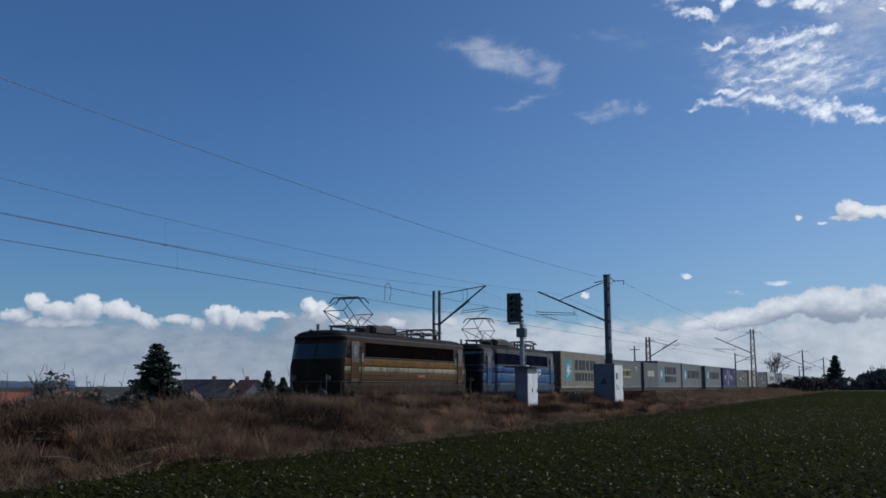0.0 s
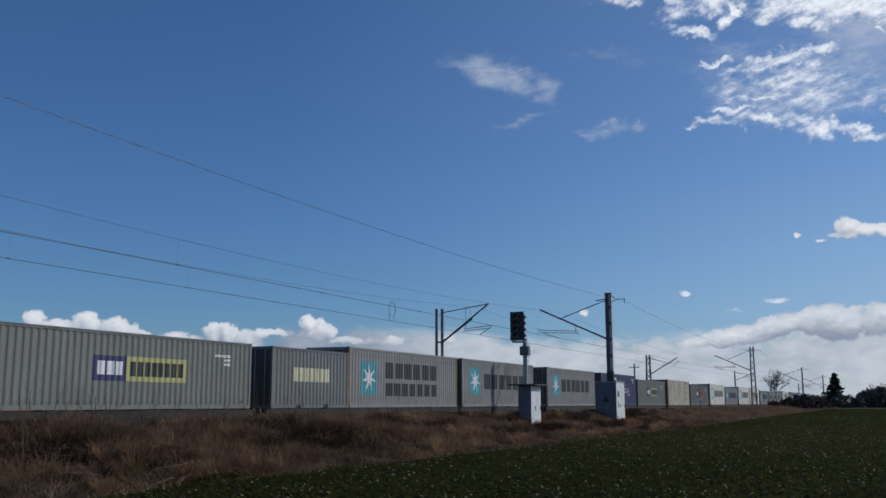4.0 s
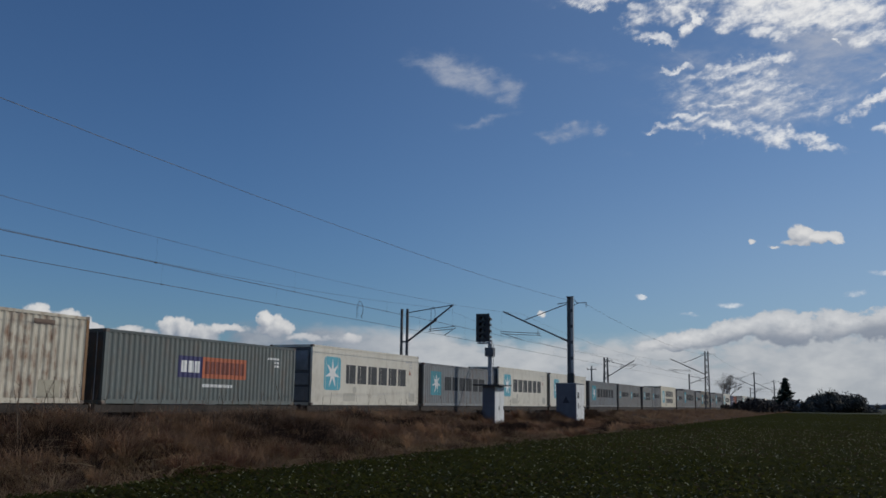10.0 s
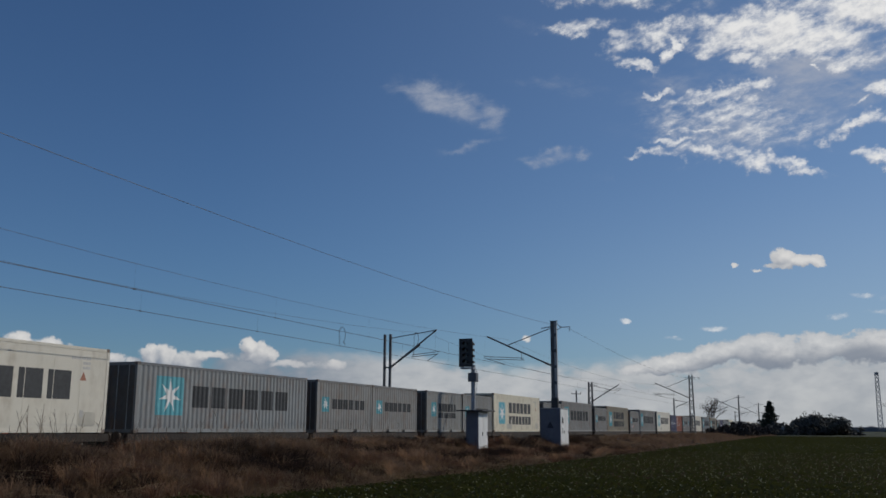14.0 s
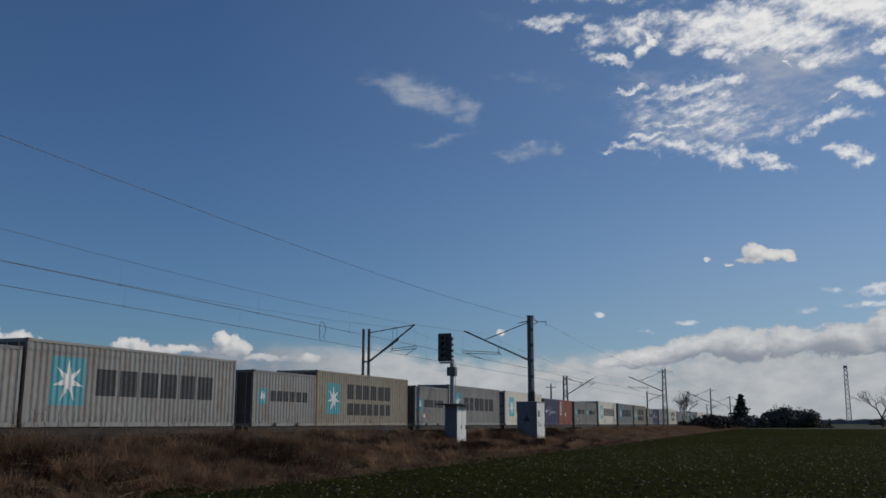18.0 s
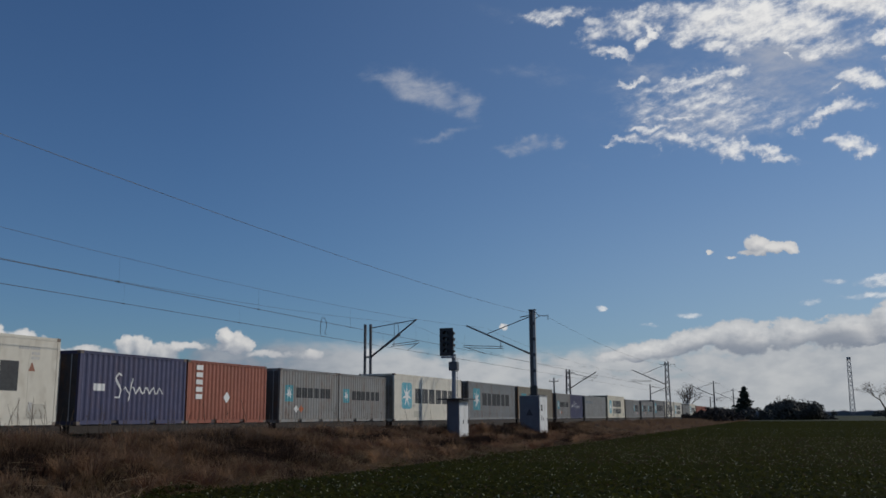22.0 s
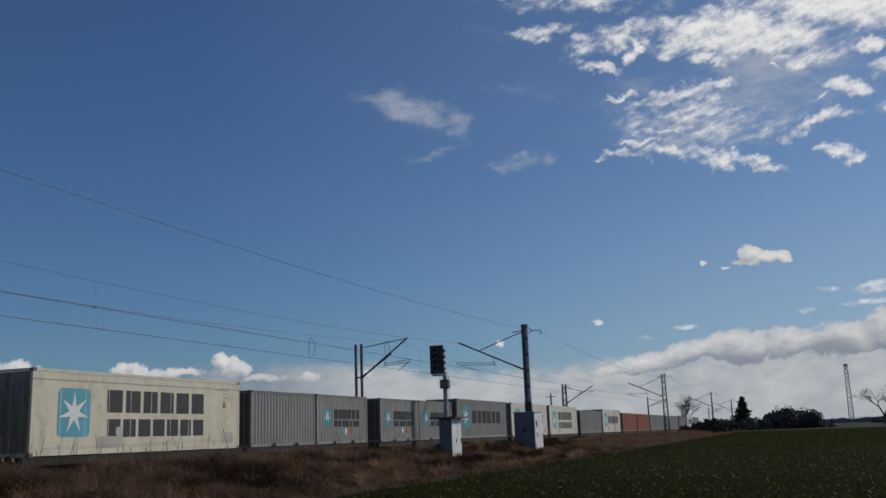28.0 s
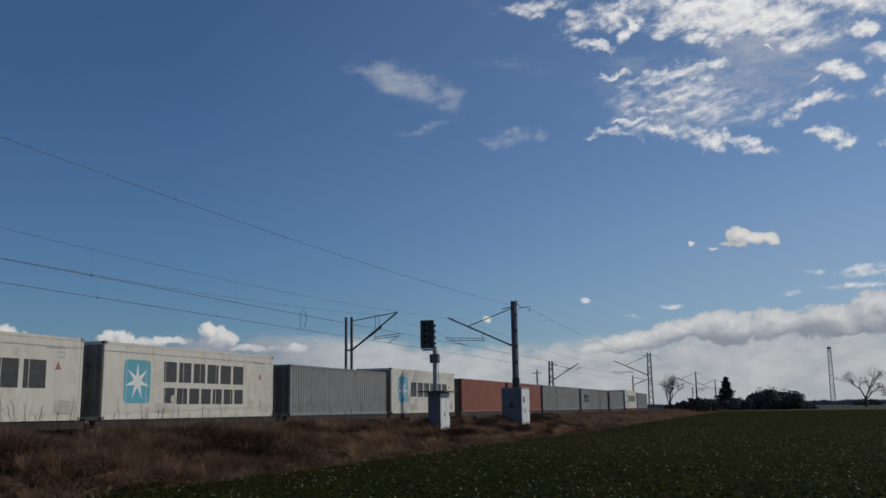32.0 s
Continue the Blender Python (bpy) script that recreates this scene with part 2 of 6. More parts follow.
VEIL = [
    (22.0, 20.1, 5.9, 1.97, 20, 0.92), (23.2, 20.8, 4.1, 1.62, 4, 0.83), (19.1, 19.1, 2.2, 1.68, 40, 0.83), (25.1, 21.0, 3.2, 1.18, 0, 0.60),
    (20.4, 17.5, 4.4, 0.61, -11, 0.55), (15.9, 16.5, 4.2, 0.77, -6, 0.74), (13.6, 16.7, 1.5, 0.66, -1, 0.83), (15.5, 20.9, 5.2, 1.18, 4, 0.46),
    (13.4, 20.4, 4.0, 1.28, 4, 0.46), (11.8, 15.3, 1.8, 1.31, 4, 0.37), (16.9, 24.5, 4.5, 1.36, 3, 0.37), (4.0, 17.7, 13.1, 4.68, 4, 0.57),
    (7.3, 20.3, 7.5, 3.17, -3, 0.55), (-0.5, 19.8, 11.0, 5.28, 3, 0.78)]
HEAP_SUNNY = [
    (1.8, 9.9, 1.0, 0.73, 5, 1.00), (0.8, 9.6, 1.1, 0.63, 5, 1.00), (0.1, 9.6, 1.0, 0.55, 5, 0.95), (2.0, 9.4, 1.6, 0.32, 5, 0.70),
    (3.3, 9.3, 0.6, 0.20, 4, 0.60), (4.6, 9.6, 0.4, 0.34, 4, 0.55), (17.1, 5.4, 0.5, 0.38, 2, 0.75)]
RIM = [
    (3.1, 4.6, 4.7, 1.45, 0, 1.00), (6.0, 4.3, 2.8, 1.12, -6, 0.95), (9.0, 3.9, 4.3, 0.74, -6, 0.85), (-0.1, 4.6, 3.6, 1.32, 3, 1.00),
    (-3.1, 4.8, 3.3, 1.48, -3, 1.00), (-5.4, 5.1, 2.7, 1.73, -7, 1.00), (-9.1, 5.5, 4.9, 2.64, -4, 1.00)]
BELLY = [
    (3.8, 3.7, 4.1, 0.75, 0, 1.00), (-1.9, 4.2, 2.4, 0.80, -2, 1.00), (-6.3, 4.2, 2.5, 0.78, -7, 0.80)]
HEAP_TOWN = [
    (49.6, 4.7, 0.9, 0.91, -13, 1.00), (48.1, 4.3, 2.1, 0.84, -2, 0.95), (46.8, 4.5, 1.5, 1.16, -2, 1.00), (45.0, 4.3, 1.9, 1.00, 14, 1.00),
    (43.6, 3.7, 1.3, 0.70, 20, 0.90), (50.7, 3.9, 1.7, 0.67, -2, 0.75), (41.9, 3.9, 1.5, 0.55, -1, 0.80), (40.7, 3.6, 0.8, 0.71, -1, 0.80),
    (39.7, 4.1, 0.9, 0.96, -1, 0.95), (38.8, 4.1, 1.0, 1.12, -1, 1.00), (37.6, 3.8, 1.4, 0.96, 20, 0.95), (36.2, 4.3, 2.0, 0.40, -1, 0.75),
    (48.4, 3.6, 3.7, 0.53, -1, 0.80)]
HEAP_MIDDLE = [
    (34.0, 4.8, 0.8, 1.02, -1, 1.00), (33.1, 4.5, 1.1, 0.95, 9, 1.00), (33.6, 4.2, 1.7, 0.63, -1, 0.95), (31.4, 3.8, 3.1, 0.47, 0, 0.50),
    (36.9, 4.2, 1.2, 0.57, 0, 0.70), (28.9, 3.8, 1.2, 0.57, 0, 0.55), (25.4, 3.8, 0.9, 0.57, 0, 0.55)]
sky_world()

sun = new("sun", bpy.data.lights.new("sun", "SUN"))
sun.data.energy, sun.data.angle, sun.data.color = 2.6, radians(0.5), (1.0, 0.93, 0.82)
a, e = radians(SUN_AZ), radians(SUN_EL)
sun.matrix_world = look((60 * math.cos(a), 60 * math.sin(a), 60 * math.tan(e)), (0, 0, 0))
# ---- helpers for parts and materials ----
MATS = {}


def mat(name, base, rough=0.6, metal=0.0, var=0.25, scale=6.0, bump=0.0, dirt=None, dirt_amount=0.0, island=0.0, spec=0.5, stretch=(1, 1, 1), through=0.0, through_c=None):
    """A painted, stained or natural surface: two scales of variation, optional dirt in streaks, fine relief."""
    if name in MATS:
        return MATS[name]
    m = bpy.data.materials.new(name)
    m.use_nodes = True
    nt = m.node_tree
    N, L = nt.nodes.new, nt.links.new
    b = nt.nodes["Principled BSDF"]
    b.inputs["Roughness"].default_value, b.inputs["Metallic"].default_value = rough, metal
    b.inputs["Specular IOR Level"].default_value = spec
    co, info = N("ShaderNodeTexCoord"), N("ShaderNodeObjectInfo")
    add = N("ShaderNodeVectorMath")
    add.operation = "MULTIPLY_ADD"
    add.inputs[1].default_value = (60, 31, 17)
    rnd = N("ShaderNodeCombineXYZ")
    for i in range(3):
        L(info.outputs["Random"], rnd.inputs[i])
    L(rnd.outputs[0], add.inputs[0])
    L(co.outputs["Object"], add.inputs[2])

    def noise_(s, detail, st):
        mp, n = N("ShaderNodeMapping"), N("ShaderNodeTexNoise")
        mp.inputs["Scale"].default_value = st
        L(add.outputs[0], mp.inputs[0])
        L(mp.outputs[0], n.inputs["Vector"])
        n.inputs["Scale"].default_value, n.inputs["Detail"].default_value = s, detail
        return n.outputs["Fac"]

    def mixc(f, a, c, blend="MIX"):
        n = N("ShaderNodeMix")
        n.data_type, n.blend_type = "RGBA", blend
        for v, k in ((f, 0), (a, 6), (c, 7)):
            if isinstance(v, (tuple, list)):
                n.inputs[k].default_value = (*v, 1)
            elif isinstance(v, (int, float)):
                n.inputs[k].default_value = v
            else:
                L(v, n.inputs[k])
        return n.outputs[2]

    def rng(v, lo, hi, a, c):
        n = N("ShaderNodeMapRange")
        for k, q in zip(("From Min", "From Max", "To Min", "To Max"), (lo, hi, a, c)):
            n.inputs[k].default_value = q
        L(v, n.inputs["Value"])
        return n.outputs["Result"]

    big, small = noise_(scale * 0.13, 3, stretch), noise_(scale, 6, stretch)
    lo = tuple(v * (1 - var) for v in base)
    hi = tuple(min(0.95, v * (1 + var)) for v in base)
    col = mixc(rng(big, 0.3, 0.7, 0, 1), lo, hi)
    col = mixc(rng(small, 0.3, 0.7, 0, 0.55), col, tuple(v * (1 - 0.8 * var) for v in base))
    if island:
        geo = N("ShaderNodeNewGeometry")
        col = mixc(rng(geo.outputs["Random Per Island"], 0, 1, 0, island), col, tuple(v * 0.35 for v in base))
    if dirt:
        st = noise_(1.0, 7, (2.2, 2.2, 0.35))
        sp = noise_(3.5, 8, (1, 1, 0.7))
        k = N("ShaderNodeMath")
        k.operation = "MULTIPLY"
        L(rng(st, 0.40, 0.75, 0, 1), k.inputs[0])
        L(rng(sp, 0.36, 0.70, 0, 1), k.inputs[1])
        f = N("ShaderNodeMath")
        f.operation, f.use_clamp = "MULTIPLY", True
        L(k.outputs[0], f.inputs[0])
        f.inputs[1].default_value = 3.2 * dirt_amount
        col = mixc(f.outputs[0], col, dirt)
    L(col, b.inputs["Base Color"])
    L(rng(small, 0.3, 0.7, max(0.03, rough - 0.1), min(1, rough + 0.12)), b.inputs["Roughness"])
    if bump:
        bp = N("ShaderNodeBump")
        bp.inputs["Strength"].default_value, bp.inputs["Distance"].default_value = 0.6, bump
        L(small, bp.inputs["Height"])
        L(bp.outputs[0], b.inputs["Normal"])
    if through:                                                    # thin leaves let the sun through
        tr, mx = N("ShaderNodeBsdfTranslucent"), N("ShaderNodeMixShader")
        tint = mixc(0.5, col, through_c)
        L(tint, tr.inputs["Color"])
        mx.inputs[0].default_value = through
        L(b.outputs[0], mx.inputs[1])
        L(tr.outputs[0], mx.inputs[2])
        L(mx.outputs[0], nt.nodes["Material Output"].inputs["Surface"])
    MATS[name] = m
    return m


def link_mesh(name, bm, material, parent=None):
    me = bpy.data.meshes.new(name)
    bm.to_mesh(me)
    bm.free()
    me.materials.append(material)
    ob = new(name, me)
    ob.parent = parent
    return ob


def part(name, bm, material, parent, label=""):
    """One mesh under a thing or under a part."""
    ob = link_mesh(name, bm, material, parent)
    return tagged(ob, label) if label else ob


def empty(name, m=None):
    ob = new(name)
    ob.empty_display_size = 0.3
    if m is not None:
        ob.matrix_basis = m
    return ob


def box(bm, x0, x1, y0, y1, z0, z1, bevel=0.0):
    r = bmesh.ops.create_cube(bm, size=1)
    bmesh.ops.transform(bm, matrix=Matrix.LocRotScale(((x0 + x1) / 2, (y0 + y1) / 2, (z0 + z1) / 2), None, (x1 - x0, y1 - y0, z1 - z0)), verts=r["verts"])
    if bevel:
        eds = list({e for v in r["verts"] for e in v.link_edges})
        bmesh.ops.bevel(bm, geom=eds, offset=bevel, segments=1, affect="EDGES")
    return bm


def boxes(*rows, bevel=0.0):
    bm = bmesh.new()
    for r in rows:
        box(bm, *r, bevel=bevel)
    return bm


def tube(bm, p, q, r, n=6, r2=None):
    p, q = Vector(p), Vector(q)
    d = q - p
    if d.length < 1e-6:
        return bm
    o = bmesh.ops.create_cone(bm, cap_ends=True, segments=n, radius1=r, radius2=r if r2 is None else r2, depth=d.length)
    bmesh.ops.transform(bm, matrix=Matrix.Translation((p + q) / 2) @ d.to_track_quat("Z", "Y").to_matrix().to_4x4(), verts=o["verts"])
    return bm


def tubes(rows, r, n=6):
    bm = bmesh.new()
    for p, q in rows:
        tube(bm, p, q, r, n)
    return bm


def prism(bm, pts, axis, a, b):
    """A closed outline pushed from a to b along x or y or z."""
    def at(u, v, w):
        return {"x": (w, u, v), "y": (u, w, v), "z": (u, v, w)}[axis]
    lo = [bm.verts.new(at(u, v, a)) for u, v in pts]
    hi = [bm.verts.new(at(u, v, b)) for u, v in pts]
    n = len(pts)
    bm.faces.new(lo[::-1])
    bm.faces.new(hi)
    for i in range(n):
        bm.faces.new((lo[i], lo[(i + 1) % n], hi[(i + 1) % n], hi[i]))
    bmesh.ops.recalc_face_normals(bm, faces=bm.faces)
    return bm


def raw_mesh(name, verts, faces, material):
    """A mesh out of arrays; faces of one size."""
    verts, faces = np.asarray(verts, np.float32), np.asarray(faces, np.int32)
    me = bpy.data.meshes.new(name)
    me.vertices.add(len(verts))
    me.vertices.foreach_set("co", verts.ravel())
    k = faces.shape[1]
    me.loops.add(faces.size)
    me.loops.foreach_set("vertex_index", faces.ravel())
    me.polygons.add(len(faces))
    me.polygons.foreach_set("loop_start", np.arange(0, faces.size, k, dtype=np.int32))
    me.update(calc_edges=True)
    me.validate()
    me.materials.append(material)
    return me
# ---- ground, field edge, track bed ----
RAIL_Z, TRACK_FAR, TRACK_NEAR = 0.31, 24.56, 20.8
PROFILE = [(-4000, 0), (-60, 0), (-20, 0), (0, 0), (6, 0), (10, 0.0), (12.0, 0.02), (13.0, 0.22), (14.2, 0.52), (15.4, 0.80), (16.6, 0.93), (17.6, 0.90),
           (18.2, 0.55), (18.7, 0.02), (19.5, -0.02), (26.2, -0.02), (27.2, 0.0), (28.5, 0.2), (31, -0.3), (40, -1.4), (90, -3.4), (220, -4.2), (700, -4.0), (4000, 0)]


def ground_z(y):
    return float(np.interp(y, [p[0] for p in PROFILE], [p[1] for p in PROFILE]))


def ground_dip(x, y):
    """The bank lies lower round the cabinets and the signal."""
    return -0.52 * np.interp(x, [33, 41, 66, 78], [0, 1, 1, 0]) * np.interp(y, [12.4, 14.2, 16.6, 17.2], [0, 1, 1, 0])


def field_rise(x, y):
    """Far along the line the field swells a little."""
    return np.interp(x, [60, 150, 300, 900, 5000], [0, 0.22, 0.75, 1.2, 1.2]) * np.interp(y, [-2000, -300, 11.5, 14.5], [0.6, 1, 1, 0])


def ground():
    xs = [-4000, -600, -200, -100, -60] + [x for x in range(-40, 2, 2)] + [2 + 0.5 * k for k in range(156)] + [x for x in range(80, 260, 2)] + [265, 280, 300, 350, 420, 520, 700, 1000, 1600, 2500, 5000]
    ys = sorted({p[0] for p in PROFILE} | {11, 12.5, 13.3, 13.6, 14.5, 14.8, 15.1, 15.7, 16, 16.3, 17.1, 17.35} | set(range(-58, 6, 4)))
    v = []
    for x in xs:
        for y in ys:
            z = ground_z(y) + float(ground_dip(x, y)) + float(field_rise(x, y))
            if abs(x) < 400 and 12.0 < y < 18.0:
                z += 0.20 * noise.noise((x * 0.35, y * 0.5, 1.0)) + 0.13 * noise.noise((x * 0.9, y * 1.1, 4.0))
            elif abs(x) < 400 and -60 < y <= 12:
                z += 0.04 * noise.noise((x * 0.15, y * 0.15, 9.0))
            v.append((x, y, z))
    n = len(ys)
    f = [(i * n + j, (i + 1) * n + j, (i + 1) * n + j + 1, i * n + j + 1) for i in range(len(xs) - 1) for j in range(n - 1)]
    m = bpy.data.materials.new("earth")
    m.use_nodes = True
    nt = m.node_tree
    N, L = nt.nodes.new, nt.links.new
    b = nt.nodes["Principled BSDF"]
    b.inputs["Roughness"].default_value = 0.9
    b.inputs["Specular IOR Level"].default_value = 0.2
    co, sep = N("ShaderNodeTexCoord"), N("ShaderNodeSeparateXYZ")
    L(co.outputs["Object"], sep.inputs[0])

    def noise_(s, d):
        k = N("ShaderNodeTexNoise")
        k.inputs["Scale"].default_value, k.inputs["Detail"].default_value = s, d
        L(co.outputs["Object"], k.inputs["Vector"])
        return k.outputs["Fac"]

    def rng(v2, lo, hi):
        k = N("ShaderNodeMapRange")
        k.inputs["From Min"].default_value, k.inputs["From Max"].default_value = lo, hi
        L(v2, k.inputs["Value"])
        return k.outputs["Result"]

    def mixc(fac, a, c):
        k = N("ShaderNodeMix")
        k.data_type = "RGBA"
        L(fac, k.inputs[0])
        for s, q in ((a, 6), (c, 7)):
            if isinstance(s, tuple):
                k.inputs[q].default_value = (*s, 1)
            else:
                L(s, k.inputs[q])
        return k.outputs[2]
    crop = mixc(rng(noise_(0.35, 6), 0.35, 0.65), (0.026, 0.034, 0.010), (0.040, 0.048, 0.015))
    crop = mixc(rng(noise_(7.0, 5), 0.45, 0.75), crop, (0.032, 0.027, 0.015))
    straw = mixc(rng(noise_(1.2, 7), 0.35, 0.65), (0.060, 0.039, 0.026), (0.105, 0.069, 0.045))
    wob = N("ShaderNodeMath")
    wob.operation = "MULTIPLY_ADD"
    L(noise_(0.5, 4), wob.inputs[0])
    wob.inputs[1].default_value = 1.4
    L(sep.outputs[1], wob.inputs[2])
    col = mixc(rng(wob.outputs[0], 12.4, 12.9), crop, straw)
    col = mixc(rng(wob.outputs[0], 30.0, 34.0), col, (0.055, 0.050, 0.036))       # rough land beyond the track
    L(col, b.inputs["Base Color"])
    bp = N("ShaderNodeBump")
    bp.inputs["Distance"].default_value = 0.05
    L(noise_(9.0, 6), bp.inputs["Height"])
    L(bp.outputs[0], b.inputs["Normal"])
    me = raw_mesh("ground", v, f, m)
    for p in me.polygons:
        p.use_smooth = True
    tagged(new("ground", me), "dark green crop field with a dry grassy railway bank", "ground", kind="structure")


ground()


def track(y0, label):
    """Ballast, sleepers and two rails of one track."""
    stone = mat("ballast", (0.17, 0.14, 0.12), 0.95, var=0.45, scale=22, bump=0.04)
    bm = bmesh.new()
    prism(bm, [(y0 - 1.98, -0.02), (y0 - 1.5, 0.10), (y0 + 1.5, 0.10), (y0 + 1.98, -0.02)], "x", -120, 800)
    bed = tagged(link_mesh("ballast_bed", bm, stone), label, "track bed", kind="structure")
    steel = mat("rail_steel", (0.16, 0.10, 0.07), 0.5, 0.7, 0.3, 8)
    for s in (-0.7535, 0.7535):
        y = y0 + s
        bm = bmesh.new()
        prism(bm, [(y - .07, .14), (y + .07, .14), (y + .012, .17), (y + .012, .27), (y + .036, .28), (y + .036, .31), (y - .036, .31), (y - .036, .28), (y - .012, .27), (y - .012, .17)], "x", -120, 800)
        part("rail", bm, steel, bed)
    wood = mat("sleeper_concrete", (0.25, 0.23, 0.21), 0.9, var=0.3, scale=12)
    me = bpy.data.meshes.new("sleeper")
    bm = boxes((-0.12, 0.12, -1.25, 1.25, 0.0, 0.14))
    bm.to_mesh(me)
    bm.free()
    me.materials.append(wood)
    for i in range(130):
        ob = new("sleeper", me)
        ob.location, ob.parent = (10 + i * 0.65, y0, 0), bed


track(TRACK_FAR, "grey stone ballast bed of the far railway track")
track(TRACK_NEAR, "grey stone ballast bed of the near railway track")
# ---- the train ----
SPEED, FLOOR_Z = 16.04, 1.46
L40, L20, HC, STD = 12.192, 6.058, 2.896, 2.591
MOVING = []                            # things of the train and their place along the track at 16 s

BAR = (0.02, 0.023, 0.027)
LIGHT = (0.228, 0.229, 0.218)
BEIGE = (0.255, 0.234, 0.178)
PALE = (0.62, 0.585, 0.495)
TEAL = (0.085, 0.34, 0.43)


def corrugated(x0, x1, z0, z1, y, depth, period=0.278):
    """A trapezoid-ribbed steel sheet in the xz plane, its ribs standing depth into +y."""
    bm = bmesh.new()
    n = max(1, round((x1 - x0) / period))
    p = (x1 - x0) / n
    prof = []
    for i in range(n):
        a = x0 + i * p
        prof += [(a, y), (a + 0.27 * p, y), (a + 0.5 * p, y + depth), (a + 0.77 * p, y + depth)]
    prof.append((x1, y))
    lo = [bm.verts.new((u, v, z0)) for u, v in prof]
    hi = [bm.verts.new((u, v, z1)) for u, v in prof]
    for i in range(len(prof) - 1):
        bm.faces.new((lo[i], lo[i + 1], hi[i + 1], hi[i]))
    return bm


def star(bm, cx, cz, r0, r1, n=7):
    c = bm.verts.new((cx, 0, cz))
    ring = []
    for i in range(2 * n):
        r, a = (r0, r1)[i % 2], math.pi * i / n
        ring.append(bm.verts.new((cx + r * math.sin(a), 0, cz + r * math.cos(a))))
    for i in range(2 * n):
        bm.faces.new((c, ring[i], ring[(i + 1) % (2 * n)]))
    return bm


def flat(bm, pts):
    bm.faces.new([bm.verts.new((x, 0, z)) for x, z in pts])
    return bm


def signs(bm, x0, x1, z0, z1, n):
    """A word of n signs as solid blocks, one to a sign."""
    w = (x1 - x0) / (n - 0.17)
    for i in range(n):
        a = x0 + i * w
        flat(bm, [(a, z0), (a + 0.83 * w, z0), (a + 0.83 * w, z1), (a, z1)])
    return bm


def word(bm, x0, x1, z0, z1, n, y, th=0.004):
    """A row of n small raised bars."""
    w = (x1 - x0) / (n - 0.25)
    for i in range(n):
        a = x0 + i * w
        box(bm, a, a + 0.75 * w, y - th, y, z0, z1)
    return bm


def rounded(bm, x0, x1, z0, z1, r):
    pts = []
    for cx, cz, a0 in ((x1 - r, z1 - r, 0), (x0 + r, z1 - r, 90), (x0 + r, z0 + r, 180), (x1 - r, z0 + r, 270)):
        for k in range(4):
            a = radians(a0 + 30 * k)
            pts.append((cx + r * math.cos(a), cz + r * math.sin(a)))
    return flat(bm, pts)


def stroke(bm, pts, w):
    """A brush stroke through points: a flat ribbon, thinner at its ends."""
    n, ring = len(pts), []
    for i, (x, z) in enumerate(pts):
        (ax, az), (bx, bz) = pts[max(0, i - 1)], pts[min(n - 1, i + 1)]
        d = math.hypot(bx - ax, bz - az) or 1.0
        k = 0.5 * w * (0.45 + 0.55 * math.sin(math.pi * (i + 0.5) / n))
        ux, uz = -(bz - az) / d * k, (bx - ax) / d * k
        ring.append((bm.verts.new((x + ux, 0, z + uz)), bm.verts.new((x - ux, 0, z - uz))))
    for (a, b), (c, d) in zip(ring, ring[1:]):
        bm.faces.new((a, b, d, c))
    return bm


def on_ribs(bm, length, smooth, y0, lift, post=0.12, depth=0.032, period=0.278):
    """Lays flat marks on the side wall, in and out of its ribs as paint does."""
    if smooth:
        for v in bm.verts:
            v.co.y = y0 + 0.012 - lift
    else:
        n = round((length - 2 * post) / period)
        p = (length - 2 * post) / n
        xs = [v.co.x for v in bm.verts]
        lo, hi = min(xs), max(xs)
        for i in range(n):
            for q in (0, 0.27, 0.5, 0.77):
                x = post + (i + q) * p
                if lo < x < hi:
                    bmesh.ops.bisect_plane(bm, geom=bm.verts[:] + bm.edges[:] + bm.faces[:], plane_co=(x, 0, 0), plane_no=(1, 0, 0))
        for v in bm.verts:
            u = ((v.co.x - post) / p) % 1.0
            v.co.y = y0 + 0.012 - lift + depth * float(np.interp(u, (0, 0.27, 0.5, 0.77, 1), (0, 0, 1, 1, 0)))
    for f in bm.faces:
        if f.normal.y > 0:
            f.normal_flip()
    return bm


CASTING = {}


